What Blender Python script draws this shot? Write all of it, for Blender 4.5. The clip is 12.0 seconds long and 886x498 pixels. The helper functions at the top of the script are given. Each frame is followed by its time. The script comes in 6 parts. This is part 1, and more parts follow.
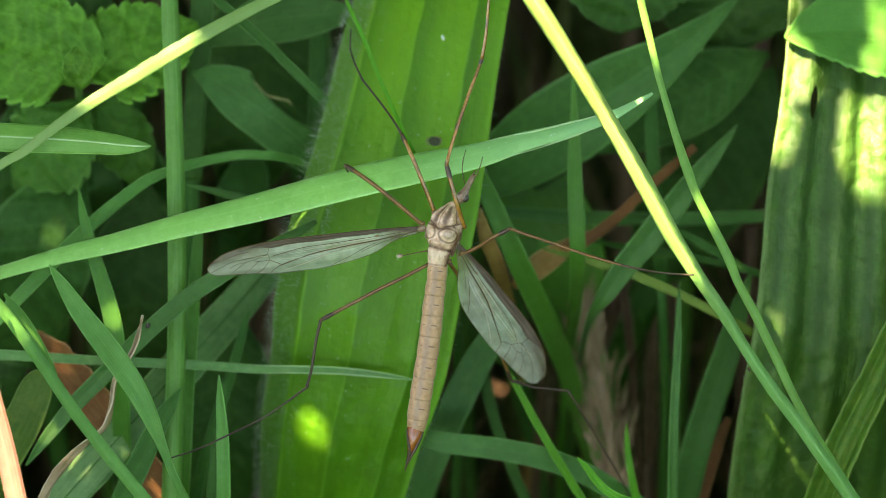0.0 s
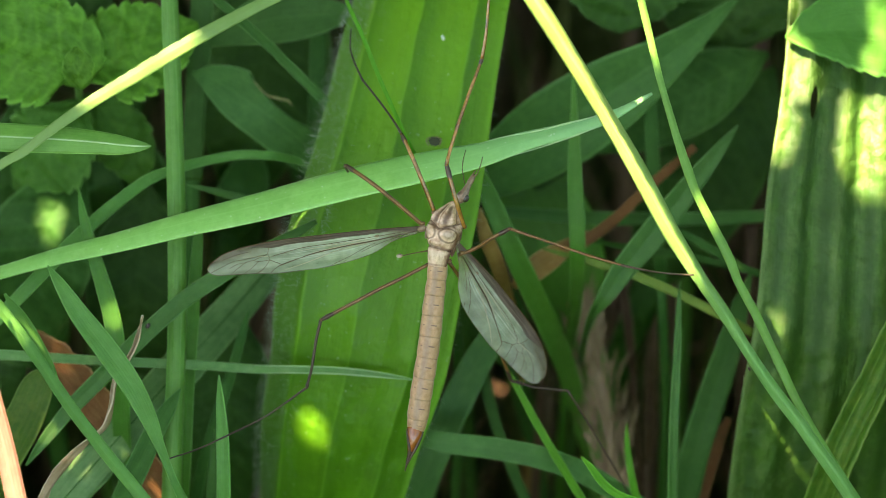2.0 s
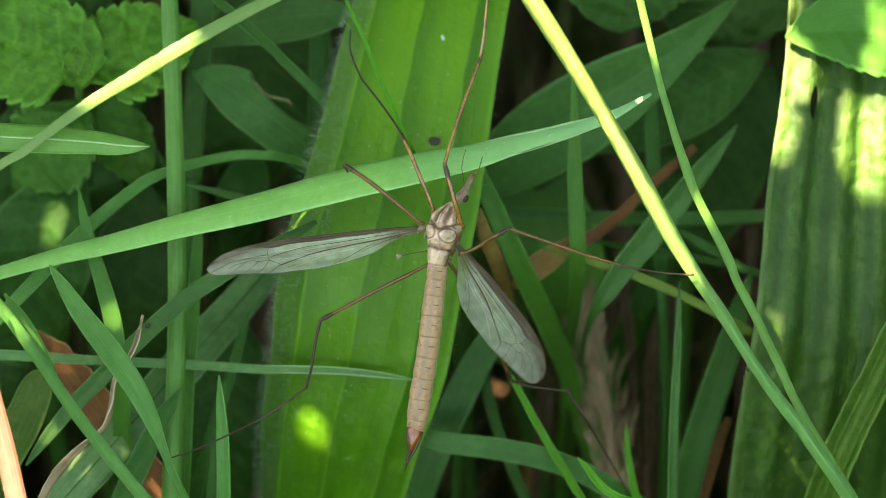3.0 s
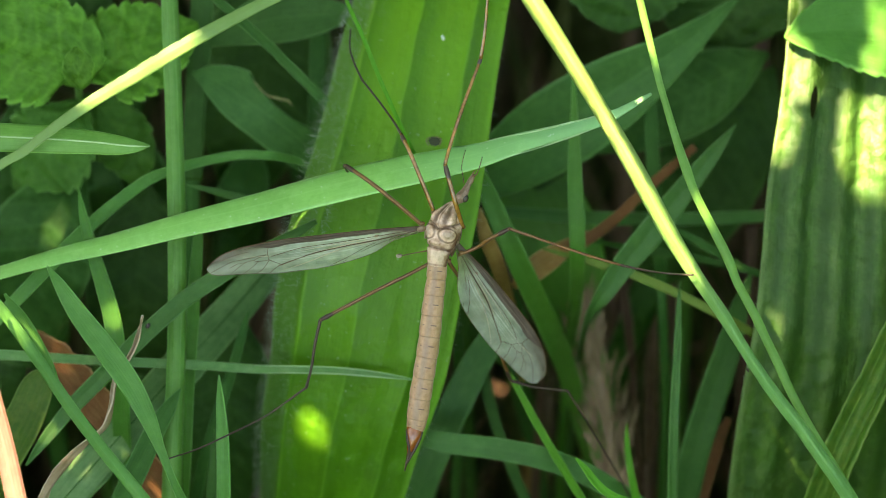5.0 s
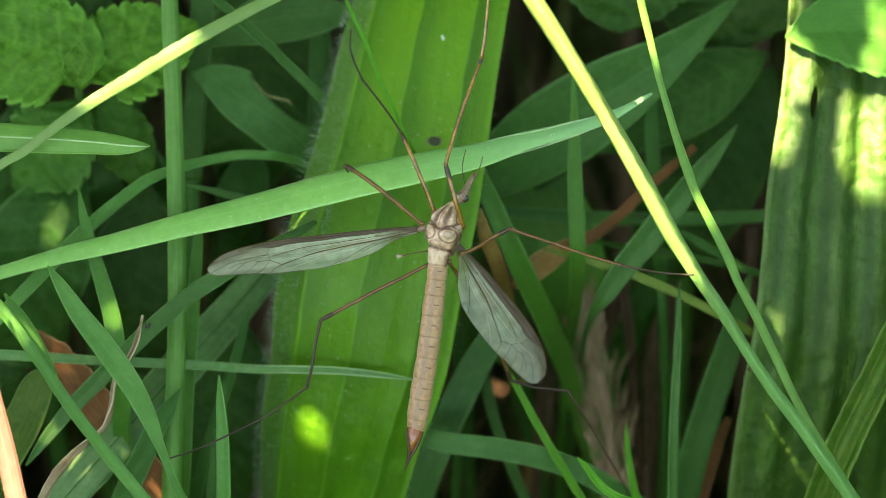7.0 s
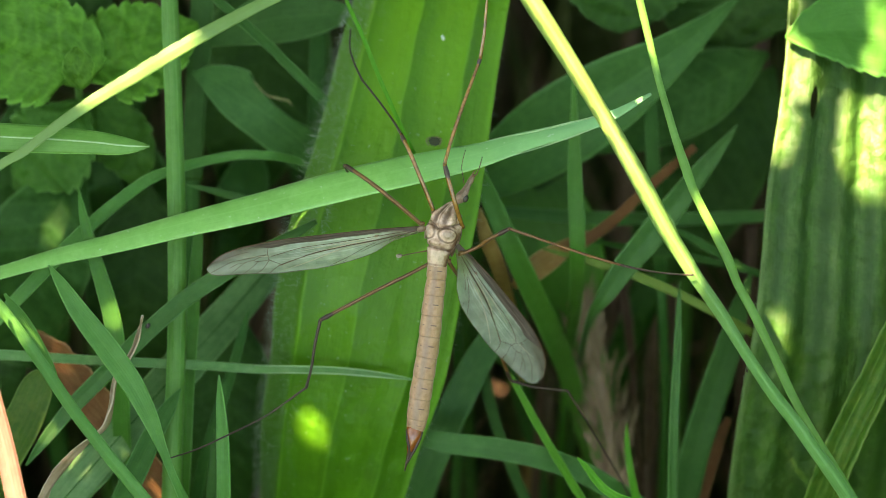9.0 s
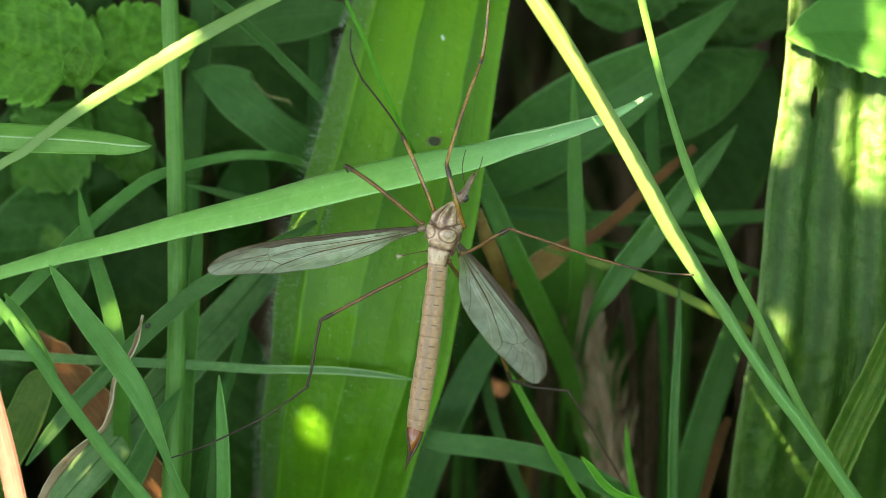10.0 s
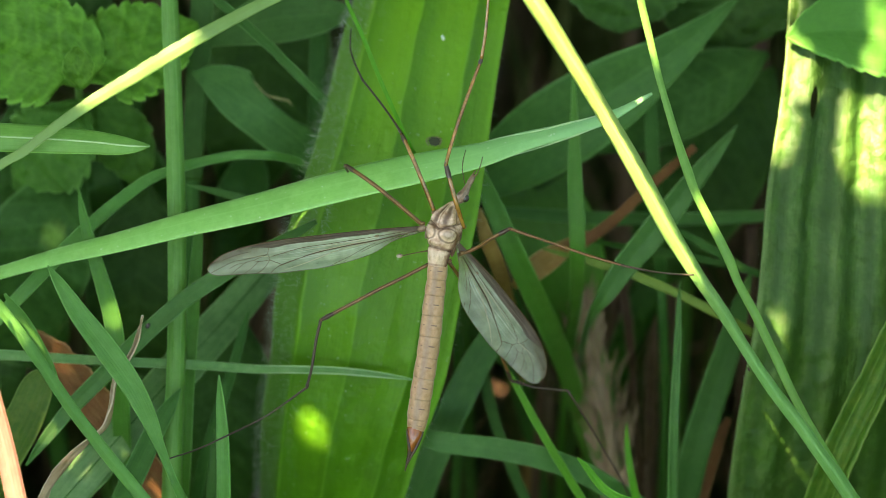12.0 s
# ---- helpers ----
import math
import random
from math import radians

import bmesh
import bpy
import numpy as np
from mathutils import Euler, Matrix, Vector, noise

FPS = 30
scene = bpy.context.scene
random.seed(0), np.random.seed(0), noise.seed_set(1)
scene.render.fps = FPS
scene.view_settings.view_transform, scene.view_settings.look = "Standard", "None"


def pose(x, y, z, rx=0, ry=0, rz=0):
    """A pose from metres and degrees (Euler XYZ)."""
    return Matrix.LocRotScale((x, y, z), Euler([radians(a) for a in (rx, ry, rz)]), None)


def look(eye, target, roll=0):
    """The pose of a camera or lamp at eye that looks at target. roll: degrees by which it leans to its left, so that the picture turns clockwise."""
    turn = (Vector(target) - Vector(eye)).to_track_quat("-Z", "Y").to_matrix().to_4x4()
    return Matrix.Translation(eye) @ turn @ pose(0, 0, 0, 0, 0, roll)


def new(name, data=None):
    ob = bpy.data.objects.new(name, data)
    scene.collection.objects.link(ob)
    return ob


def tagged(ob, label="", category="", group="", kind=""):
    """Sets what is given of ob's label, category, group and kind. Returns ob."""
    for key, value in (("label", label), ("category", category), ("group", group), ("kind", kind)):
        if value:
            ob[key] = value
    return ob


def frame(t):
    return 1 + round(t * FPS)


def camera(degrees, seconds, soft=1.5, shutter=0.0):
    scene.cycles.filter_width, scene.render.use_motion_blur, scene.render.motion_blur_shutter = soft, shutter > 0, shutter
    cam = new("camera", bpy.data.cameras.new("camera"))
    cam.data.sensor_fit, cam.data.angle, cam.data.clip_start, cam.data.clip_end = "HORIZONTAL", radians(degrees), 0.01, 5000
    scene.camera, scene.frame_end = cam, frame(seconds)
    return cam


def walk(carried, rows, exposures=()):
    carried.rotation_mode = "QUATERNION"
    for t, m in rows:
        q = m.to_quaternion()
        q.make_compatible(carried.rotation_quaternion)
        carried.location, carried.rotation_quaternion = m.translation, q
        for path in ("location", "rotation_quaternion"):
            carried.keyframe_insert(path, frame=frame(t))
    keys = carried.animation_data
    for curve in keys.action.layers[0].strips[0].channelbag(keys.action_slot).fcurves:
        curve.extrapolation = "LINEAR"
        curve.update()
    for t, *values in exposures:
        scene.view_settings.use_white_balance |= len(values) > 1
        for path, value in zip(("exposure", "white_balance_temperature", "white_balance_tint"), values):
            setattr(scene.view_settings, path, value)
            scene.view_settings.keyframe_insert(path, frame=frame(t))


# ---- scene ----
# A crane fly clings to grass in front of a ribwort leaf, in dappled shade.
# Lengths in the plan are millimetres: u across, v up the picture plane of the stand, w towards the viewer.
HEIGHT, TILT, REACH = 0.110, 35.0, 0.250
STAND = pose(0, 0, HEIGHT, 90 - TILT) @ Matrix.Scale(0.001, 4)


def at(u, v, w=0.0):
    """A place of the plan in the world, in metres."""
    return STAND @ Vector((u, v, w))


cam = camera(2 * math.degrees(math.atan(39.2 / 250)), 12.0, soft=0.5)
cam.data.dof.use_dof = True
cam.data.dof.focus_distance = REACH - 0.001
cam.data.dof.aperture_fstop = 28
EYE, AIM = at(0, 0, 250), at(0, 0, 0)
walk(cam, [(0.0, look(EYE, AIM)), (12.0, look(EYE, AIM))], exposures=[(0.0, 3.92, 7900, 6), (12.0, 3.92, 7900, 6)])

# ---- light ----
TO_SUN = (STAND.to_3x3() @ Vector((-0.38, 0.55, 0.74))).normalized()
world = bpy.data.worlds.new("sky")
scene.world = world
world.use_nodes = True
sky = world.node_tree.nodes.new("ShaderNodeTexSky")
sky.sky_type, sky.sun_disc = "NISHITA", False
sky.sun_elevation = math.asin(TO_SUN.z)
sky.sun_rotation = math.atan2(TO_SUN.x, TO_SUN.y)
back = world.node_tree.nodes["Background"]
back.inputs["Strength"].default_value = 0.052
world.node_tree.links.new(sky.outputs[0], back.inputs["Color"])
sun_data = bpy.data.lights.new("sun", "SUN")
sun_data.energy, sun_data.angle, sun_data.color = 5.0, radians(0.5), (1.0, 0.82, 0.64)
sun = new("sun", sun_data)
sun.matrix_world = look(TO_SUN * 3.0, (0, 0, 0))


# ---- materials ----
class Nodes:
    """Short hand for a node material."""

    def __init__(self, name):
        self.mat = bpy.data.materials.new(name)
        self.mat.use_nodes = True
        self.tree = self.mat.node_tree
        self.tree.nodes.clear()
        self.out = self.tree.nodes.new("ShaderNodeOutputMaterial")

    def add(self, kind, **values):
        node = self.tree.nodes.new(kind)
        for key, value in values.items():
            slot = node.inputs[key.replace("_", " ")]
            if isinstance(value, bpy.types.NodeSocket):
                self.tree.links.new(value, slot)
            else:
                slot.default_value = value
        return node

    def math(self, op, a, b=0.0, c=None):
        node = self.tree.nodes.new("ShaderNodeMath")
        node.operation = op
        for slot, value in zip(node.inputs, (a, b) if c is None else (a, b, c)):
            if isinstance(value, bpy.types.NodeSocket):
                self.tree.links.new(value, slot)
            else:
                slot.default_value = value
        return node.outputs[0]

    def mix(self, fac, a, b):
        node = self.tree.nodes.new("ShaderNodeMix")
        node.data_type, node.blend_type = "RGBA", "MIX"
        for slot, value in zip((node.inputs[0], node.inputs[6], node.inputs[7]), (fac, a, b)):
            if isinstance(value, bpy.types.NodeSocket):
                self.tree.links.new(value, slot)
            else:
                slot.default_value = value if isinstance(value, (int, float)) else (*value[:3], 1)
        return node.outputs[2]

    def ramp(self, fac, stops):
        node = self.tree.nodes.new("ShaderNodeValToRGB")
        self.tree.links.new(fac, node.inputs[0])
        els = node.color_ramp.elements
        while len(els) < len(stops):
            els.new(0.5)
        for el, (pos, val) in zip(els, stops):
            el.position, el.color = pos, (val, val, val, 1)
        return node.outputs[0]

    def noise(self, scale, detail=4, vector=None):
        node = self.add("ShaderNodeTexNoise", Scale=scale, Detail=detail)
        vector = vector or self.add("ShaderNodeTexCoord").outputs["Object"]
        self.tree.links.new(vector, node.inputs["Vector"])
        return node.outputs[0]

    def finish(self, shader):
        self.tree.links.new(shader, self.out.inputs[0])
        return self.mat


def leaf_material(name, base, pale, deep, veins="parallel", count=9, rough=0.45, thin=0.35, glow=None, relief=0.5, spots=0.0, gloss=0.32, streaks=0.4, mottle=0.3, red=0.87, bands=0.0, quilt=0.0, down=None, specks=0.0, blue=0.72, lines=0.16, tip_tint=None, cell=620.0, main=()):
    """Living or dry leaf: veins along or across, mottling at two scales, light let through."""
    n = Nodes(name)
    base, pale, deep = [(c[0] * red, c[1], c[2] * blue * 0.84) for c in (base, pale, deep)] if base[1] > base[0] else (base, pale, deep)
    uv = n.add("ShaderNodeUVMap").outputs[0]
    sep = n.add("ShaderNodeSeparateXYZ", Vector=uv)
    across, along = sep.outputs[0], sep.outputs[1]
    coarse = n.ramp(n.noise(260, 3), [(0.32, 0), (0.7, 1)])
    stretch = n.add("ShaderNodeMapping", Vector=uv, Scale=(count * 3.0, 0.25, 1)).outputs[0]
    streak = n.ramp(n.noise(1.6, 5, stretch), [(0.3, 0), (0.72, 1)])
    fine = n.noise(3200, 2)
    if veins == "parallel":
        wave = n.math("SINE", n.math("MULTIPLY", across, count * 2 * math.pi))
    elif veins == "lateral":
        away = n.math("ABSOLUTE", n.math("SUBTRACT", across, 0.5))
        bent = n.math("SUBTRACT", n.math("MULTIPLY", along, 1.3), n.math("MULTIPLY", away, 7.0))
        wave = n.math("SINE", n.math("MULTIPLY_ADD", n.noise(300, 2), 2.2, n.math("MULTIPLY", bent, 1.9)))
    else:
        wave = n.math("MULTIPLY", n.noise(500, 2), 1.0)
    line = n.ramp(n.math("MULTIPLY_ADD", wave, 0.5, 0.5), [(0.0, 1), (0.16, 0), (1.0, 0)] if veins != "none" else [(0, 0), (1, 0)])
    rib = n.ramp(n.math("ABSOLUTE", n.math("SUBTRACT", across, 0.5)), [(0.0, 1), (0.035, 0)])
    each = n.add("ShaderNodeObjectInfo").outputs["Random"]
    col = n.mix(coarse, base, deep)
    col = n.mix(n.math("MULTIPLY", streak, streaks), col, pale)
    col = n.mix(n.math("MULTIPLY", n.ramp(n.noise(850, 4), [(0.48, 0), (0.66, 1)]), mottle), col, pale)
    col = n.mix(n.math("MULTIPLY", n.ramp(n.noise(1500, 3), [(0.5, 0), (0.7, 1)]), mottle), col, deep)
    col = n.mix(n.math("MULTIPLY", line, lines), col, pale)
    col = n.mix(n.math("MULTIPLY", rib, 0.45), col, pale)
    margin = n.ramp(n.math("ABSOLUTE", n.math("SUBTRACT", across, 0.5)), [(0.455, 0), (0.485, 1)])
    col = n.mix(n.math("MULTIPLY", margin, 0.6), col, tuple(min(1, c * 1.5 + 0.04) for c in pale))
    col = n.mix(n.math("MULTIPLY", n.ramp(fine, [(0.45, 0), (0.75, 1)]), 0.25), col, deep)
    # another colour mixed in towards the tip
    if tip_tint:
        col = n.mix(n.math("MULTIPLY", n.ramp(n.math("DIVIDE", along, 60.0), [(tip_tint[0] / 60, 1), (tip_tint[1] / 60, 0)]), tip_tint[2]), col, tip_tint[3])
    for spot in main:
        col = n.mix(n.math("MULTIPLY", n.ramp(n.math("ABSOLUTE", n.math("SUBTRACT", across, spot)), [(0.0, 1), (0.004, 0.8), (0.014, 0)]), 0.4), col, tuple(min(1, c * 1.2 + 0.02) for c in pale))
        # darker on one side of each vein: shade painted into the colour
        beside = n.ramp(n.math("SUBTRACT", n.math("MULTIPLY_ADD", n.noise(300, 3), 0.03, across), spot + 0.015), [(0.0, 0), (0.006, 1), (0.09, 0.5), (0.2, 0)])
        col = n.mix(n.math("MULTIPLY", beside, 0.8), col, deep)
    if spots:
        col = n.mix(n.math("MULTIPLY", n.ramp(n.noise(900, 2), [(0.62, 0), (0.7, 1)]), spots), col, (0.16, 0.09, 0.03))
    if specks:
        col = n.mix(n.math("MULTIPLY", n.ramp(n.noise(2300, 1), [(0.74, 0), (0.78, 1)]), specks), col, (0.62, 0.7, 0.52))
    # dark lengthwise stripes paint in the shade of furrows
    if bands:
        furrow_shade = n.math("COSINE", n.math("MULTIPLY", n.math("MULTIPLY_ADD", across, 2.0, -1.0), bands * math.pi))
        col = n.mix(n.math("MULTIPLY", n.ramp(n.math("MULTIPLY_ADD", furrow_shade, -0.5, 0.5), [(0.3, 0), (0.95, 1)]), 0.75), col, deep)
    # one margin strip is mixed towards a darker, bluer green
    if down:
        edge = n.ramp(n.math("ADD", across, n.math("MULTIPLY_ADD", n.noise(500, 3), 0.04, -0.02)), [(0.0, 1), (0.13, 1), (0.17, 0)])
        col = n.mix(n.math("MULTIPLY", edge, 0.75), col, down)
    hue = n.add("ShaderNodeHueSaturation", Color=col, Value=n.math("MULTIPLY_ADD", each, 0.3, 0.85),
                Hue=n.math("MULTIPLY_ADD", each, 0.012, 0.494)).outputs[0]
    height = n.math("ADD", n.math("MULTIPLY", wave, 0.14 if veins != "lateral" else -0.5), n.math("MULTIPLY_ADD", fine, 0.5, n.math("MULTIPLY", streak, 0.4)))
    bump = n.add("ShaderNodeBump", Strength=relief, Distance=0.00012, Height=height).outputs[0]
    if quilt:
        cells = n.add("ShaderNodeTexVoronoi", Scale=cell)
        n.tree.links.new(n.add("ShaderNodeTexCoord").outputs["Object"], cells.inputs["Vector"])
        bump = n.add("ShaderNodeBump", Strength=quilt, Distance=0.0003, Height=n.math("MULTIPLY_ADD", n.noise(1100, 3), 0.6, n.math("MULTIPLY", cells.outputs["Distance"], -0.8)), Normal=bump).outputs[0]
    body = n.add("ShaderNodeBsdfPrincipled", Base_Color=hue, Normal=bump, Specular_IOR_Level=gloss,
                 Roughness=n.math("MULTIPLY_ADD", coarse, 0.15, rough)).outputs[0]
    through_col = n.mix(0.6, hue, glow or (0.30, 0.50, 0.05))
    glowing = n.add("ShaderNodeBsdfTranslucent", Color=through_col, Normal=bump).outputs[0]
    both = n.add("ShaderNodeMixShader", Fac=thin)
    n.tree.links.new(body, both.inputs[1])
    n.tree.links.new(glowing, both.inputs[2])
    return n.finish(both.outputs[0])


def shell_material(name, base, dark, rough=0.4, scale=1500.0, amount=0.6, stretch=(1, 1, 1), metal=0.0, relief=0.4, coat=0.0, vary=0.0):
    """Insect shell, soil, twig and the like: two scales of mottling with fine relief."""
    n = Nodes(name)
    vec = n.add("ShaderNodeMapping", Vector=n.add("ShaderNodeTexCoord").outputs["Object"], Scale=stretch).outputs[0]
    one, two = n.noise(scale, 4, vec), n.noise(scale * 5.5, 3, vec)
    f = n.math("MULTIPLY", n.ramp(n.math("MULTIPLY_ADD", two, 0.4, n.math("MULTIPLY", one, 0.6)), [(0.35, 0), (0.68, 1)]), amount)
    col = n.mix(f, base, dark)
    if vary:
        col = n.mix(n.math("MULTIPLY", n.add("ShaderNodeObjectInfo").outputs["Random"], vary), col, dark)
    bump = n.add("ShaderNodeBump", Strength=relief, Distance=0.00006, Height=two).outputs[0]
    return n.finish(n.add("ShaderNodeBsdfPrincipled", Base_Color=col, Roughness=rough, Metallic=metal,
                          Normal=bump, Coat_Weight=coat).outputs[0])


def segment_material():
    """Buff abdomen rings: a grey line down the back, short dark dashes across, pale sides."""
    n = Nodes("abdomen_ring")
    sep = n.add("ShaderNodeSeparateXYZ", Vector=n.add("ShaderNodeUVMap").outputs[0])
    around, along = sep.outputs[0], sep.outputs[1]
    mottled = n.ramp(n.noise(2600, 4), [(0.35, 0), (0.7, 1)])
    col = n.mix(mottled, (0.5, 0.3, 0.165), (0.38, 0.205, 0.1))
    back_line = n.ramp(n.math("ABSOLUTE", n.math("SUBTRACT", around, 0.47)), [(0.0, 1), (0.035, 0.6), (0.06, 0)])
    col = n.mix(n.math("MULTIPLY", back_line, 0.55), col, (0.22, 0.16, 0.13))
    side = n.ramp(n.math("ABSOLUTE", n.math("SUBTRACT", around, 0.5)), [(0.18, 0), (0.235, 1), (0.26, 1), (0.3, 0)])
    col = n.mix(n.math("MULTIPLY", side, 0.7), col, (0.5, 0.41, 0.28))
    seam = n.ramp(along, [(0.0, 1), (0.05, 0), (0.94, 0), (1.0, 0.8)])
    col = n.mix(n.math("MULTIPLY", seam, 0.45), col, (0.30, 0.21, 0.13))
    dash = n.ramp(n.math("ABSOLUTE", n.math("SUBTRACT", along, 0.44)), [(0.0, 1), (0.016, 1), (0.034, 0)])
    where = n.ramp(around, [(0.36, 0), (0.38, 1), (0.41, 0), (0.49, 0), (0.51, 1), (0.58, 1), (0.6, 0)])
    col = n.mix(n.math("MULTIPLY", dash, n.math("MULTIPLY", where, 0.85)), col, (0.10, 0.06, 0.05))
    bump = n.add("ShaderNodeBump", Strength=0.5, Distance=0.00005, Height=n.noise(6000, 3)).outputs[0]
    return n.finish(n.add("ShaderNodeBsdfPrincipled", Base_Color=col, Roughness=0.5, Normal=bump).outputs[0])


def back_material():
    """The fly's back: shiny pale plates with brown stripes, dark seams and a red-brown flank."""
    n = Nodes("thorax_back")
    sep = n.add("ShaderNodeSeparateXYZ", Vector=n.add("ShaderNodeUVMap").outputs[0])
    x = n.math("ADD", n.math("MULTIPLY", n.math("SUBTRACT", sep.outputs[0], 0.5), 4.0), 0.25)
    a = sep.outputs[1]
    wob = n.math("SUBTRACT", n.noise(1300, 3), 0.5)
    off = n.math("ABSOLUTE", n.math("MULTIPLY_ADD", wob, 0.1, x))

    def line(value, half, soft):
        return n.ramp(n.math("ABSOLUTE", value), [(0.0, 1), (half, 0.9), (half + soft, 0)])

    col = n.mix(n.ramp(n.noise(2100, 4), [(0.35, 0), (0.7, 1)]), (0.8, 0.55, 0.385), (0.38, 0.21, 0.12))
    front = n.ramp(a, [(0.05, 0), (0.1, 1), (0.36, 1), (0.43, 0)])
    broad = n.math("MULTIPLY", line(n.math("SUBTRACT", off, 0.2), 0.06, 0.08), front)
    outer = n.math("MULTIPLY", line(n.math("SUBTRACT", off, 0.62), 0.02, 0.05), front)
    mid = n.math("MULTIPLY", line(off, 0.012, 0.03), n.ramp(a, [(0.06, 1), (0.44, 1), (0.48, 0)]))
    vee = line(n.math("SUBTRACT", n.math("MULTIPLY_ADD", wob, 0.05, a), n.math("SUBTRACT", 0.455, n.math("MULTIPLY", off, 0.16))), 0.01, 0.018)
    low = line(n.math("SUBTRACT", n.math("MULTIPLY_ADD", wob, 0.03, a), 0.735), 0.008, 0.018)
    last = line(n.math("SUBTRACT", a, 0.975), 0.012, 0.015)
    da = n.math("DIVIDE", n.math("SUBTRACT", n.math("MULTIPLY_ADD", wob, 0.05, a), 0.525), 0.105)
    dx = n.math("DIVIDE", n.math("SUBTRACT", off, 0.44), 0.36)
    lobe = n.math("SQRT", n.math("ADD", n.math("MULTIPLY", da, da), n.math("MULTIPLY", dx, dx)))
    heart = n.ramp(lobe, [(0.0, 1), (0.45, 0.8), (0.7, 0)])
    rim = line(n.math("SUBTRACT", lobe, 1.0), 0.06, 0.14)
    flank = n.math("MULTIPLY", n.ramp(x, [(0.62, 0), (0.86, 1)]), n.ramp(a, [(0.36, 0), (0.44, 1), (0.9, 1)]))
    edge = n.ramp(off, [(1.0, 0), (1.25, 1)])
    plate = n.math("MULTIPLY", n.ramp(a, [(0.76, 0), (0.79, 1), (0.95, 1), (0.97, 0)]), n.ramp(off, [(0.5, 1), (0.62, 0)]))
    crease = n.add("ShaderNodeMapping", Vector=n.add("ShaderNodeUVMap").outputs[0], Scale=(16, 2.5, 1)).outputs[0]
    wrinkle = n.ramp(n.noise(2.0, 4, crease), [(0.5, 0), (0.66, 1)])
    col = n.mix(n.math("MULTIPLY", plate, 0.6), col, (0.72, 0.53, 0.37))
    col = n.mix(n.math("MULTIPLY", heart, 0.5), col, (0.27, 0.22, 0.175))
    for f, k in ((broad, 0.9), (outer, 0.8), (mid, 0.5), (vee, 0.85), (low, 0.7), (last, 0.45), (rim, 0.75), (edge, 0.6)):
        col = n.mix(n.math("MULTIPLY", f, k), col, (0.12, 0.062, 0.034))
    col = n.mix(n.math("MULTIPLY", flank, 0.85), col, (0.13, 0.052, 0.026))
    bump = n.add("ShaderNodeBump", Strength=1.0, Distance=0.00018, Height=n.math("MULTIPLY_ADD", wrinkle, -0.15, n.noise(2200, 3))).outputs[0]
    return n.finish(n.add("ShaderNodeBsdfPrincipled", Base_Color=col, Roughness=0.26, Normal=bump, Coat_Weight=0.4, Coat_Roughness=0.1).outputs[0])


def soil_material():
    """Dark crumbly soil with moss and short turf in patches."""
    n = Nodes("mossy_soil")
    patch = n.ramp(n.noise(9, 5), [(0.38, 0), (0.55, 1)])
    grain, fine = n.noise(130, 4), n.noise(900, 3)
    soil = n.mix(n.ramp(grain, [(0.35, 0), (0.7, 1)]), (0.075, 0.05, 0.03), (0.035, 0.023, 0.014))
    turf = n.mix(n.ramp(n.noise(60, 5), [(0.3, 0), (0.7, 1)]), (0.045, 0.085, 0.022), (0.025, 0.05, 0.014))
    bump = n.add("ShaderNodeBump", Strength=1.0, Distance=0.0006, Height=n.math("ADD", grain, n.math("MULTIPLY", fine, 0.4))).outputs[0]
    return n.finish(n.add("ShaderNodeBsdfPrincipled", Base_Color=n.mix(patch, soil, turf), Roughness=0.9, Normal=bump, Specular_IOR_Level=0.2).outputs[0])


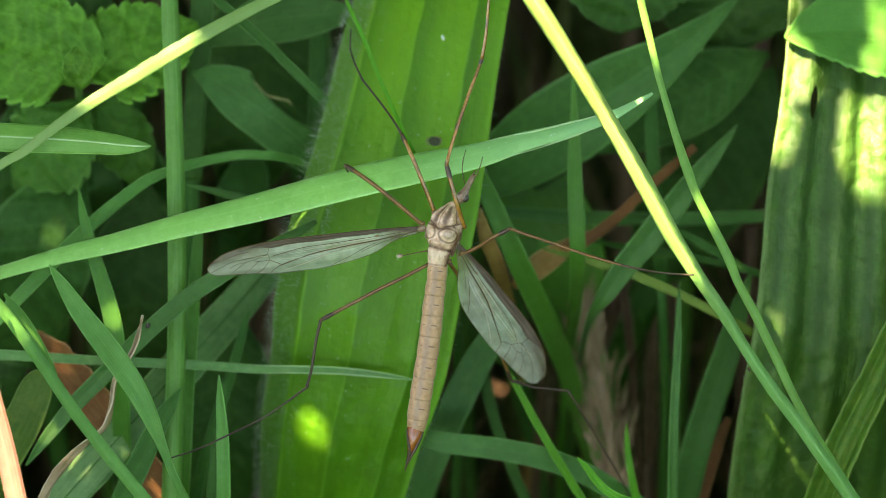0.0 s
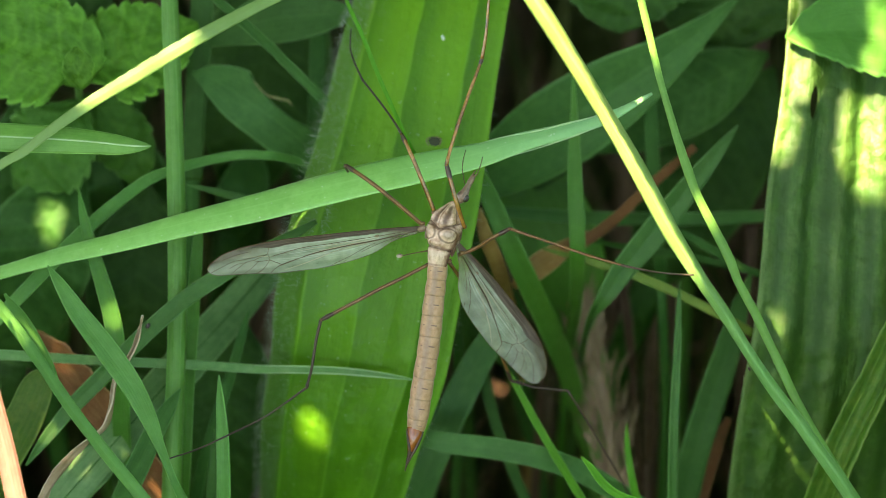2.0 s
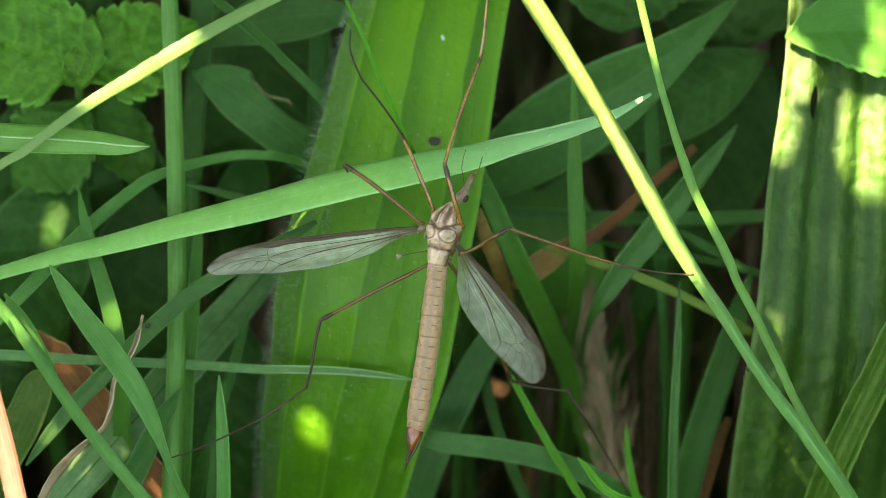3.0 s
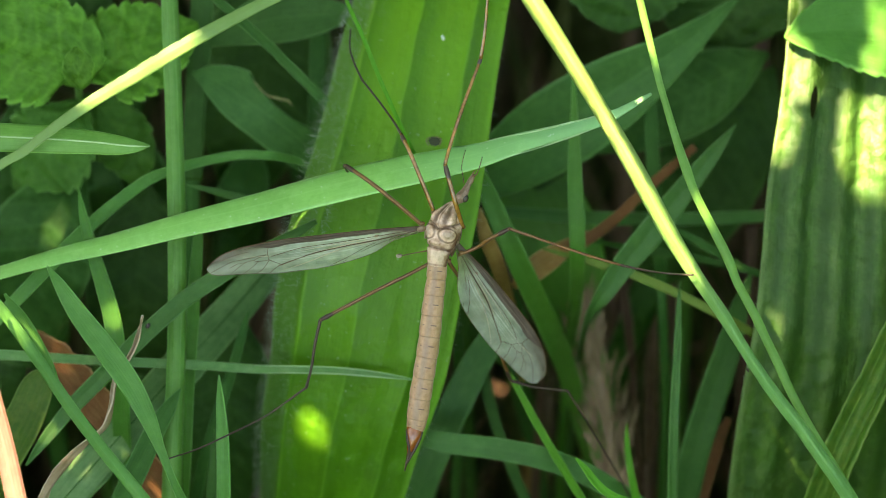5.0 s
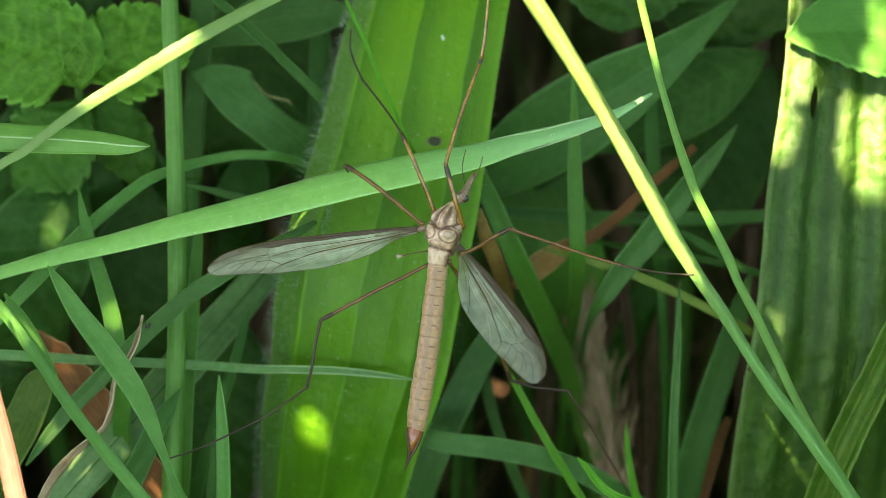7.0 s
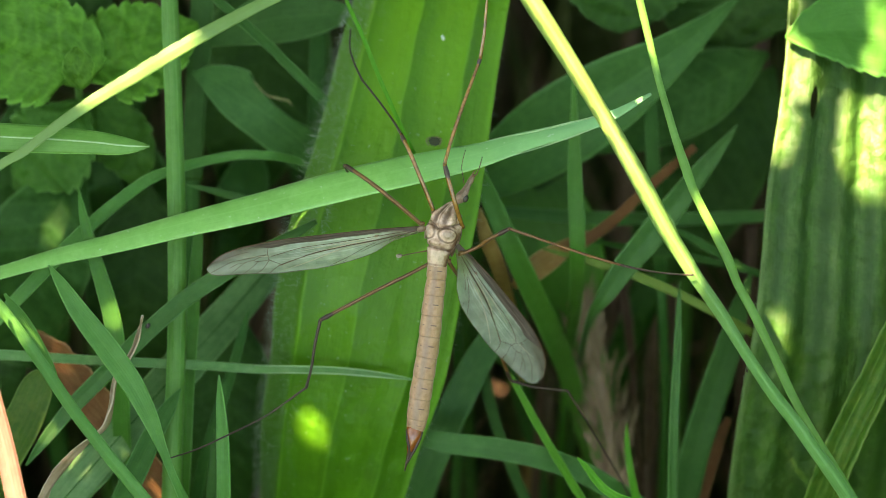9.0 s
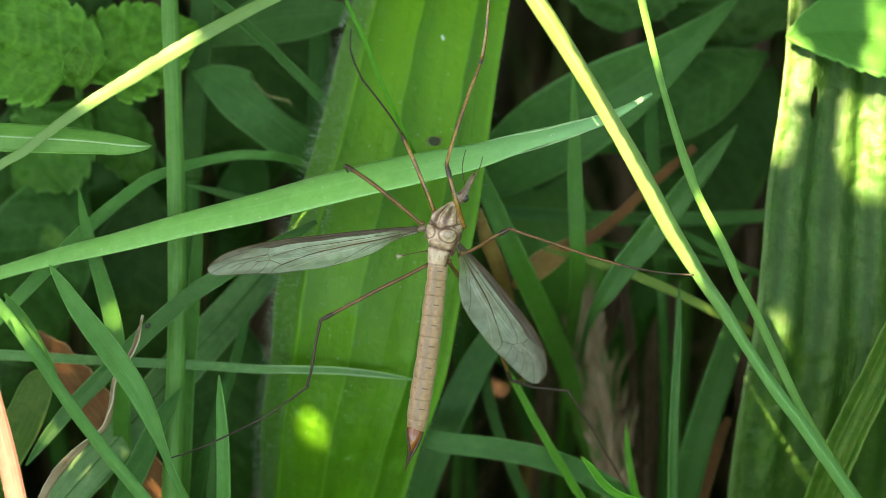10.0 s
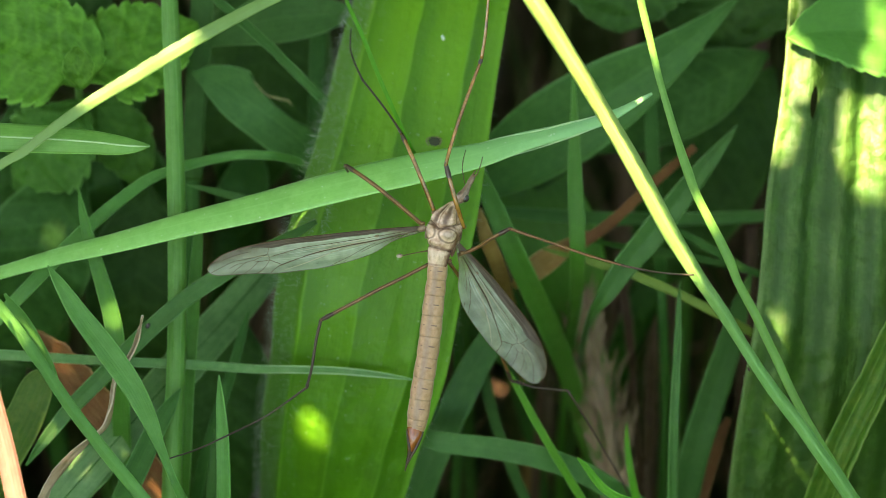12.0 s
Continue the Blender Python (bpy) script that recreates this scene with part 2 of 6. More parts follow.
def wing_material():
    """Wing skin: milky and part clear, streaked along its length, dusky towards the tip, with a faint sheen."""
    n = Nodes("wing_skin")
    uv = n.add("ShaderNodeUVMap").outputs[0]
    sep = n.add("ShaderNodeSeparateXYZ", Vector=uv)
    along, across = sep.outputs[0], sep.outputs[1]
    wob = n.math("MULTIPLY_ADD", n.noise(400, 3), 0.16, n.math("SUBTRACT", along, 0.08))
    tip = n.ramp(wob, [(0.66, 0), (0.8, 1)])
    front = n.ramp(across, [(0.18, 1), (0.42, 0)])
    mottled = n.ramp(n.noise(900, 4), [(0.3, 0), (0.75, 1)])
    fibre = n.add("ShaderNodeMapping", Vector=uv, Scale=(1.6, 26, 1)).outputs[0]
    streak = n.ramp(n.noise(1.0, 4, fibre), [(0.48, 0), (0.68, 1)])
    col = n.mix(n.math("MULTIPLY", mottled, 0.6), (0.5, 0.53, 0.4), (0.34, 0.37, 0.27))
    middle = n.math("MULTIPLY", n.ramp(across, [(0.1, 0), (0.25, 1), (0.6, 1), (0.75, 0)]), n.ramp(along, [(0.15, 0), (0.25, 1), (0.6, 1), (0.75, 0)]))
    # whitish streaks mid-wing carry some of its sheen in the colour
    col = n.mix(n.math("MULTIPLY", streak, n.math("MULTIPLY_ADD", middle, 0.85, 0.1)), col, (0.86, 0.85, 0.73))
    col = n.mix(n.math("MULTIPLY", tip, 0.5), col, (0.33, 0.30, 0.25))
    col = n.mix(n.math("MULTIPLY", n.math("MULTIPLY", tip, front), 0.8), col, (0.2, 0.16, 0.12))
    col = n.mix(n.math("MULTIPLY", n.ramp(along, [(0.12, 1), (0.24, 0)]), 0.7), col, (0.2, 0.13, 0.08))
    bump = n.add("ShaderNodeBump", Strength=0.5, Distance=0.00012, Height=n.math("ADD", n.noise(800, 4), n.math("MULTIPLY", streak, 0.5))).outputs[0]
    skin = n.add("ShaderNodeBsdfPrincipled", Base_Color=col, Roughness=0.24, Normal=bump, IOR=1.55).outputs[0]
    clear_skin = n.add("ShaderNodeBsdfTransparent", Color=(0.93, 0.95, 0.92, 1)).outputs[0]
    both = n.add("ShaderNodeMixShader", Fac=n.math("SUBTRACT", n.math("MULTIPLY_ADD", mottled, 0.16, 0.3), n.math("MULTIPLY", tip, 0.08)))
    n.tree.links.new(skin, both.inputs[1])
    n.tree.links.new(clear_skin, both.inputs[2])
    return n.finish(both.outputs[0])


def band_material():
    """Smoky front band of a wing: brown with paler streaks along it."""
    n = Nodes("smoky_wing_band")
    uv = n.add("ShaderNodeUVMap").outputs[0]
    fibre = n.add("ShaderNodeMapping", Vector=uv, Scale=(3.0, 5.0, 1)).outputs[0]
    f = n.ramp(n.noise(1.4, 4, fibre), [(0.4, 0), (0.66, 1)])
    col = n.mix(f, (0.085, 0.06, 0.046), (0.19, 0.145, 0.115))
    skin = n.add("ShaderNodeBsdfPrincipled", Base_Color=col, Roughness=0.55, Specular_IOR_Level=0.25).outputs[0]
    both = n.add("ShaderNodeMixShader", Fac=0.08)
    n.tree.links.new(skin, both.inputs[1])
    n.tree.links.new(n.add("ShaderNodeBsdfTransparent", Color=(0.9, 0.86, 0.8, 1)).outputs[0], both.inputs[2])
    return n.finish(both.outputs[0])


# lighter green towards the tip: brighter light up there, put into the colour
M_RIBWORT = leaf_material("ribwort_leaf", (0.118, 0.315, 0.018), (0.17, 0.39, 0.035), (0.066, 0.205, 0.011), count=14, rough=0.36, thin=0.4, glow=(0.26, 0.56, 0.02), relief=0.7, red=0.92, quilt=0.3, cell=1300.0, mottle=0.45, streaks=0.25, gloss=0.45, down=(0.085, 0.22, 0.035), specks=0.35, main=(0.17, 0.47, 0.8), tip_tint=(14, 58, 0.78, (0.225, 0.5, 0.027)))
M_RIBWORT_DARK = leaf_material("ribwort_leaf_dark", (0.065, 0.155, 0.02), (0.14, 0.2, 0.04), (0.035, 0.1, 0.014), count=6, rough=0.42, thin=0.3, glow=(0.15, 0.3, 0.03), mottle=0.6, quilt=0.6, lines=0.4, gloss=0.25)
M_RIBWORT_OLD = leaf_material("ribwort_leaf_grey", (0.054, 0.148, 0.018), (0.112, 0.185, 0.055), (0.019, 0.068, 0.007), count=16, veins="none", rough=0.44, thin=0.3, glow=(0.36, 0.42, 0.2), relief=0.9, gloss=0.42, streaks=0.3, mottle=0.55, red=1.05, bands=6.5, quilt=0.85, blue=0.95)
M_GRASS = leaf_material("grass_blade", (0.098, 0.26, 0.06), (0.15, 0.34, 0.11), (0.07, 0.2, 0.042), count=9, rough=0.36, thin=0.4, glow=(0.22, 0.55, 0.08), gloss=0.45, blue=0.6, lines=0.35, mottle=0.4)
M_GRASS_FRESH = leaf_material("grass_blade_fresh", (0.11, 0.34, 0.03), (0.17, 0.42, 0.06), (0.08, 0.27, 0.024), count=6, rough=0.38, thin=0.4, glow=(0.25, 0.6, 0.03))
M_GRASS_LIGHT = leaf_material("grass_blade_light", (0.25, 0.515, 0.16), (0.34, 0.6, 0.25), (0.195, 0.43, 0.12), count=12, rough=0.3, thin=0.14, relief=0.1, red=0.92, gloss=0.6, specks=0.6, glow=(0.25, 0.55, 0.1), blue=0.78, tip_tint=(7, 25, 0.6, (0.25, 0.5, 0.26)), lines=0.1, mottle=0.45)
M_GRASS_BLUE = leaf_material("grass_blade_bluish", (0.07, 0.205, 0.065), (0.125, 0.28, 0.12), (0.045, 0.145, 0.045), count=9, rough=0.4, thin=0.35, glow=(0.16, 0.45, 0.09), gloss=0.45, blue=0.62, lines=0.35, mottle=0.45)
M_GRASS_TIP = leaf_material("grass_blade_soft", (0.17, 0.37, 0.095), (0.24, 0.45, 0.15), (0.125, 0.29, 0.07), count=7, rough=0.38, thin=0.25, glow=(0.22, 0.5, 0.09), gloss=0.45, lines=0.12, mottle=0.35, relief=0.18)
M_GRASS_CLEAR = leaf_material("grass_blade_clear", (0.12, 0.31, 0.085), (0.18, 0.39, 0.13), (0.085, 0.24, 0.06), count=8, rough=0.36, thin=0.35, glow=(0.22, 0.55, 0.09), gloss=0.5, lines=0.3, mottle=0.4)
M_GRASS_PALE = leaf_material("grass_blade_pale", (0.17, 0.33, 0.15), (0.28, 0.43, 0.25), (0.11, 0.24, 0.1), count=6, rough=0.38, thin=0.35, glow=(0.2, 0.45, 0.12), gloss=0.5, lines=0.35, mottle=0.6)
# yellow in the upper part puts some of its sunlight into the colour
M_GRASS_YELLOW = leaf_material("grass_blade_yellowish", (0.125, 0.34, 0.125), (0.2, 0.42, 0.2), (0.095, 0.28, 0.095), red=1.0, count=5, rough=0.36, thin=0.16, glow=(0.45, 0.55, 0.08), gloss=0.5, blue=0.72, lines=0.35, tip_tint=(20, 44, 0.55, (0.33, 0.38, 0.085)))
M_GRASS_SUN = leaf_material("grass_blade_cream", (0.165, 0.325, 0.115), (0.21, 0.37, 0.16), (0.13, 0.275, 0.09), red=1.0, count=5, rough=0.34, thin=0.16, glow=(0.45, 0.5, 0.15), gloss=0.45, lines=0.12, relief=0.12)
M_OLIVE = leaf_material("olive_stalk", (0.12, 0.2, 0.035), (0.18, 0.26, 0.07), (0.08, 0.14, 0.02), red=1.0, count=4, rough=0.45, thin=0.2, glow=(0.25, 0.35, 0.05))
M_GRASS_MID = leaf_material("broad_blade_green", (0.064, 0.182, 0.052), (0.1, 0.25, 0.085), (0.036, 0.125, 0.032), count=8, rough=0.48, thin=0.25, glow=(0.12, 0.36, 0.05), gloss=0.3, blue=0.72, mottle=0.5, quilt=0.3)
# darker copy of the grass, mostly for blades in shade; shade in the paint
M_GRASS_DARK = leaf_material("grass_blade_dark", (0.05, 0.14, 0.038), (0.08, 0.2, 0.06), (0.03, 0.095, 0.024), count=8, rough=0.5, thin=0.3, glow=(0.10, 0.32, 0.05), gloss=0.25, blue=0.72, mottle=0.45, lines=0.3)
M_HERB = leaf_material("toothed_leaf", (0.1, 0.26, 0.03), (0.17, 0.38, 0.065), (0.052, 0.16, 0.02), veins="lateral", rough=0.46, thin=0.35, glow=(0.22, 0.5, 0.04), relief=1.0, quilt=0.9, mottle=0.75, gloss=0.3, red=0.95, lines=0.5)
# darker copy of the toothed leaf, its shade put into the colour
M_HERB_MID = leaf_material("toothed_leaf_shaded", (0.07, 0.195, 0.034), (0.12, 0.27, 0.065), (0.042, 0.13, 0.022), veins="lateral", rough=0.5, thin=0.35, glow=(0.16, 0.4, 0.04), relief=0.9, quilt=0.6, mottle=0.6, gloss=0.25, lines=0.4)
# undergrowth grass with the deep shade already in its colour
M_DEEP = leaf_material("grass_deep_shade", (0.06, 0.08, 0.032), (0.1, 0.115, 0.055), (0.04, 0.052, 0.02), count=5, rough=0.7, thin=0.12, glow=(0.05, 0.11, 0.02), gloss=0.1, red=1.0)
# darkest leaf copy, with shade in its colour, for leaves far back
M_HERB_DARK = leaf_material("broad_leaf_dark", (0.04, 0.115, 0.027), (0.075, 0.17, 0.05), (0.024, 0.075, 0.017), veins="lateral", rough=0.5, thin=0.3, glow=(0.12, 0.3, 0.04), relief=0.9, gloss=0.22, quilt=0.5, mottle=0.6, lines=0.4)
M_BUSH = leaf_material("bush_leaf", (0.075, 0.16, 0.05), (0.105, 0.2, 0.07), (0.055, 0.12, 0.035), veins="none", rough=0.5, thin=0.12, glow=(0.1, 0.2, 0.04))
M_STRAW = leaf_material("dry_straw", (0.50, 0.36, 0.20), (0.66, 0.54, 0.36), (0.33, 0.21, 0.10), count=8, rough=0.6, thin=0.2, glow=(0.7, 0.5, 0.3), relief=0.9)
M_PINK = leaf_material("dry_pinkish_blade", (0.15, 0.07, 0.05), (0.22, 0.115, 0.085), (0.1, 0.042, 0.028), count=6, rough=0.5, thin=0.25, glow=(0.8, 0.45, 0.35))
M_RUST = leaf_material("rust_brown_dead_leaf", (0.3, 0.125, 0.04), (0.42, 0.23, 0.08), (0.19, 0.075, 0.028), count=8, rough=0.6, thin=0.2, glow=(0.45, 0.18, 0.04), relief=0.9, spots=0.5)
M_OCHRE = leaf_material("ochre_dead_blade", (0.36, 0.2, 0.055), (0.46, 0.3, 0.1), (0.25, 0.13, 0.035), count=7, rough=0.6, thin=0.25, glow=(0.5, 0.28, 0.06), relief=0.8, mottle=0.5, red=1.0)
M_SCAR = shell_material("tan_scar", (0.22, 0.24, 0.07), (0.13, 0.11, 0.04), 0.6, 1500)
M_HOLE_DARK = shell_material("dark_hole_patch", (0.045, 0.06, 0.018), (0.03, 0.025, 0.012), 0.7, 1800)
M_RIM = shell_material("whitish_strip", (0.42, 0.6, 0.3), (0.3, 0.5, 0.2), 0.4, 700, 1.0)
M_DEAD_BLADE = leaf_material("brown_dead_blade", (0.11, 0.062, 0.03), (0.18, 0.115, 0.06), (0.06, 0.033, 0.016), count=6, rough=0.6, thin=0.2, glow=(0.3, 0.16, 0.06), relief=0.9, mottle=0.6)
M_STEM = leaf_material("green_stem", (0.125, 0.31, 0.085), (0.21, 0.40, 0.15), (0.09, 0.24, 0.06), count=7, rough=0.38, thin=0.2)
M_LITTER = shell_material("brown_litter", (0.24, 0.155, 0.085), (0.10, 0.06, 0.032), 0.8, 400)
M_DEAD = shell_material("dark_dead_stalk", (0.08, 0.04, 0.018), (0.04, 0.02, 0.009), 0.8, 500)
M_HUSK = shell_material("beige_husk", (0.5, 0.35, 0.21), (0.2, 0.12, 0.065), 0.8, 900, vary=0.6)
M_PLAIN = leaf_material("smooth_leaf", (0.09, 0.26, 0.055), (0.12, 0.31, 0.075), (0.07, 0.21, 0.045), veins="lateral", rough=0.45, thin=0.35, glow=(0.2, 0.5, 0.04), relief=0.5, quilt=0.3)
M_HAIR = shell_material("pale_hair", (0.68, 0.78, 0.58), (0.5, 0.62, 0.4), 0.35)
M_SOIL = soil_material()
M_TWIG = shell_material("brown_twig", (0.10, 0.06, 0.035), (0.05, 0.03, 0.02), 0.7, 300)
M_THORAX = shell_material("grey_brown_thorax", (0.28, 0.19, 0.12), (0.11, 0.065, 0.035), 0.42, 1500, 0.7, coat=0.15)
M_THORAX_PALE = shell_material("pale_thorax_plate", (0.52, 0.4, 0.29), (0.13, 0.07, 0.04), 0.32, 1500, 0.95, coat=0.3)
M_HEAD = shell_material("streaked_brown_head", (0.42, 0.27, 0.17), (0.07, 0.032, 0.016), 0.28, 900, 1.0, coat=0.4)
M_FLANK = shell_material("red_brown_flank", (0.17, 0.075, 0.04), (0.07, 0.03, 0.016), 0.38, 1800, 0.8, coat=0.3)
M_RING = segment_material()
M_BACK = back_material()
M_EYE = shell_material("dark_eye", (0.05, 0.04, 0.036), (0.085, 0.065, 0.05), 0.22, 9000, 0.5, coat=0.3)
M_LEG = shell_material("brown_leg", (0.21, 0.10, 0.026), (0.10, 0.04, 0.01), 0.3, 1300, 0.8, coat=0.2)
M_LEG_GOLD = shell_material("golden_leg", (0.42, 0.2, 0.035), (0.1, 0.04, 0.008), 0.16, 900, 1.0, coat=1.0)
M_LEG_DARK = shell_material("dark_leg", (0.062, 0.034, 0.018), (0.03, 0.016, 0.01), 0.4, 2500, 0.6)
M_OVI = shell_material("russet_ovipositor", (0.34, 0.085, 0.012), (0.13, 0.03, 0.008), 0.16, 1100, 0.8, coat=1.0)
M_WING = wing_material()
M_WING_BAND = band_material()
M_VEIN = shell_material("wing_vein", (0.115, 0.06, 0.025), (0.05, 0.028, 0.014), 0.5, 1500)
M_VEIN_PALE = shell_material("pale_wing_vein", (0.5, 0.43, 0.31), (0.34, 0.26, 0.16), 0.3, 700, 1.0)


# ---- shapes ----
def part(name, bm, material, parent, label="", smooth=True):
    """One mesh object under a thing or a part, its mesh in world metres."""
    mesh = bpy.data.meshes.new(name)
    bm.to_mesh(mesh)
    bm.free()
    mesh.materials.append(material)
    if smooth:
        for p in mesh.polygons:
            p.use_smooth = True
    ob = new(name, mesh)
    if parent:
        top = parent
        while top.parent:
            top = top.parent
        mesh.transform(Matrix.Translation(-top.location))
        ob.parent = parent
    if label:
        tagged(ob, label)
    return ob


def thing(name, base, label, category, group="", kind=""):
    """An Empty at the thing's base."""
    ob = new(name)
    ob.empty_display_size = 0.01
    ob.location = base
    return tagged(ob, label, category, group, kind)


def spline(points, count):
    """Even samples of a smooth curve through points of any dimension."""
    p = [np.array(q, float) for q in points]
    p = [2 * p[0] - p[1]] + p + [2 * p[-1] - p[-2]]
    out = []
    for i in range(1, len(p) - 2):
        for k in range(12):
            t = k / 12
            a, b, c, d = p[i - 1:i + 3]
            out.append(0.5 * (2 * b + (c - a) * t + (2 * a - 5 * b + 4 * c - d) * t * t + (3 * b - a - 3 * c + d) * t ** 3))
    out.append(p[-2])
    out = np.array(out)
    run = np.concatenate([[0], np.cumsum(np.linalg.norm(np.diff(out[:, :3], axis=0), axis=1))])
    want = np.linspace(0, run[-1], count)
    return np.stack([np.interp(want, run, out[:, k]) for k in range(out.shape[1])], axis=1), want


DOWN = np.array([0.0, -math.cos(radians(TILT)), -math.sin(radians(TILT))])


def rooted(points, reach=12.0, width=1.2, side=0.0, low=0.0):
    """Carries a stalk on from its last point, out and then straight down into the soil."""
    last, before = np.array(points[-1], float), np.array(points[-2], float)
    way = (last - before)[:3] / max(np.linalg.norm((last - before)[:3]), 1e-6)
    w = last[3]
    q = last[:3] + way * reach + DOWN * reach * 0.5
    high = at(*q).z * 1000 + 1.5 - low
    g = q + DOWN * high + np.array([side, 0, 0])
    mid = q + DOWN * high * 0.45 + np.array([side * 0.3, 0, 0])
    return list(points) + [(*q, max(width, w * 0.8)), (*mid, max(width, w * 0.55)), (*g, width)]


def sheet_bm(points, tilt=0.0, fold=0.0, ribs=0, rib_depth=0.0, teeth=0, tooth=0.0, nx=7, ny=40, curl=0.0, twist=0.0,
             bites=(), rolled=0.0, ragged=0.0, seed=0, grain=0.0, crinkle=0.0, creases=()):
    """A leaf as a smooth ribbon along its midrib: fold is the keel's depth, ribs the number of lengthwise furrows,
    teeth the teeth a side; bites are (along, across, half length, half width) in parts of the leaf, torn out."""
    rnd = random.Random(seed)
    rows, run = spline(points, ny)
    uses_teeth = teeth > 0
    bm = bmesh.new()
    uv = bm.loops.layers.uv.new("UVMap")
    tang = np.gradient(rows[:, :3], axis=0)
    tang /= np.linalg.norm(tang, axis=1)[:, None]
    grid, coords = [], {}
    rag = [rnd.uniform(-1, 1) for _ in range(ny * 2 + 2)]
    for i in range(ny):
        t = tang[i]
        k = i / (ny - 1)
        a = radians(tilt + twist * k)
        side = np.cross((0, 0, 1.0), t)
        side /= max(np.linalg.norm(side), 1e-6)
        up = np.cross(t, side)
        side, up = side * math.cos(a) + up * math.sin(a), up * math.cos(a) - side * math.sin(a)
        half = max(rows[i, 3], 0.03) / 2
        line = []
        for j in range(nx):
            x = 2 * j / (nx - 1) - 1
            h = half
            if uses_teeth:
                saw = (k * teeth + (0.37 if x > 0 else 0)) % 1.0
                lobe = 1.5 * (saw - 0.5) + 0.35 * (math.sin(math.pi * saw) - 0.5)
                h = half * (1 + tooth * lobe * abs(x) ** 4)
            if ragged:
                h *= 1 + ragged * rag[i * 2 + (x > 0)] * abs(x) ** 3
            lift = fold * half * (abs(x) - 0.5) + curl * half * x * x
            if rolled and x < -0.68:
                lift -= (-x - 0.68) * rolled * half
            if ribs:
                lift += rib_depth * math.cos(x * ribs * math.pi) * (1 - 0.5 * abs(x) ** 6) * min(1, half)
            for at_x, high, reach in creases:
                lift += high * math.exp(-abs(x - at_x) / reach) * min(1, half / 6)
            if grain:
                lift += grain * noise.noise(Vector((k * 9 + seed, x * 2.1, seed * 1.7))) * half
            if crinkle:
                lift += crinkle * noise.noise(Vector((run[i] * 0.55, x * half * 0.9, seed + 3.1))) + crinkle * 0.5 * noise.noise(Vector((run[i] * 1.3, x * half * 1.6, seed)))
            q = rows[i, :3] + side * x * h + up * lift
            v = bm.verts.new(at(*q))
            coords[v] = ((x + 1) / 2, run[i])
            line.append(v)
        grid.append(line)
    for i in range(ny - 1):
        for j in range(nx - 1):
            k, x = (i + 0.5) / (ny - 1), 2 * (j + 0.5) / (nx - 1) - 1
            if any(((k - b[0]) / b[2]) ** 2 + ((x - b[1]) / b[3]) ** 2 < 1 + 0.1 * rag[(i * 3 + j) % len(rag)] for b in bites):
                continue
            f = bm.faces.new((grid[i][j], grid[i + 1][j], grid[i + 1][j + 1], grid[i][j + 1]))
            for loop in f.loops:
                loop[uv].uv = coords[loop.vert]
    for v in [v for v in bm.verts if not v.link_faces]:
        bm.verts.remove(v)
    torn = [v for v in bm.verts if v.is_boundary and any(
        0.2 < ((coords[v][1] / run[-1] - b[0]) / b[2]) ** 2 + ((2 * coords[v][0] - 1 - b[1]) / b[3]) ** 2 < 2.5 for b in bites)]
    for _ in range(4):
        moved = {}
        for v in torn:
            near = [e.other_vert(v).co for e in v.link_edges if e.is_boundary]
            if len(near) == 2:
                moved[v] = v.co * 0.5 + (near[0] + near[1]) * 0.25
        for v, co in moved.items():
            v.co = co
    return bm


def thicken(ob, mm):
    m = ob.modifiers.new("thickness", "SOLIDIFY")
    m.thickness, m.offset = mm / 1000, 0
    return ob


def tube_bm(points, sides=8, squash=1.0, cap=True, ny=None, bm=None):
    """A round stalk through points (u, v, w, diameter)."""
    ny = ny or max(4, 6 * (len(points) - 1))
    rows, run = spline(points, ny)
    fresh = bm is None
    bm = bm or bmesh.new()
    uv = bm.loops.layers.uv.verify()
    tang = np.gradient(rows[:, :3], axis=0)
    tang /= np.linalg.norm(tang, axis=1)[:, None]
    rings, coords = [], {}
    side = np.cross(tang[0], (0, 0, 1.0))
    if np.linalg.norm(side) < 0.05:
        side = np.cross(tang[0], (0, 1.0, 0))
    for i in range(ny):
        side = side - tang[i] * np.dot(side, tang[i])
        side /= np.linalg.norm(side)
        up = np.cross(side, tang[i])
        r = max(rows[i, 3], 0.01) / 2
        ring = []
        for j in range(sides):
            a = 2 * math.pi * j / sides + math.pi / 2 - math.pi
            q = rows[i, :3] + side * math.cos(a) * r + up * math.sin(a) * r * squash
            v = bm.verts.new(at(*q))
            coords[v] = (j / sides, run[i])
            ring.append(v)
        rings.append(ring)
    for i in range(ny - 1):
        for j in range(sides):
            f = bm.faces.new((rings[i][j], rings[i][(j + 1) % sides], rings[i + 1][(j + 1) % sides], rings[i + 1][j]))
            for loop in f.loops:
                x, y = coords[loop.vert]
                loop[uv].uv = (1.0 if (j == sides - 1 and x == 0) else x, y)
    if cap:
        bm.faces.new(rings[0])
        bm.faces.new(rings[-1][::-1])
    if fresh:
        bmesh.ops.recalc_face_normals(bm, faces=bm.faces)
    return bm


def blob_bm(center, axis, radii, segs=14, rings=9, bm=None):
    """An egg shape: axis is its long way in the plan; radii along it, across it, and towards the viewer."""
    bm = bm or bmesh.new()
    t = Vector(axis).normalized()
    side = t.cross(Vector((0, 0, 1))).normalized()
    up = side.cross(t)
    m = Matrix((side, t, up)).transposed().to_4x4()
    m.translation = Vector(center)
    m = STAND @ m @ Matrix.Diagonal((radii[1], radii[0], radii[2], 1))
    bmesh.ops.create_uvsphere(bm, u_segments=segs, v_segments=rings, radius=1.0, matrix=m)
    return bm


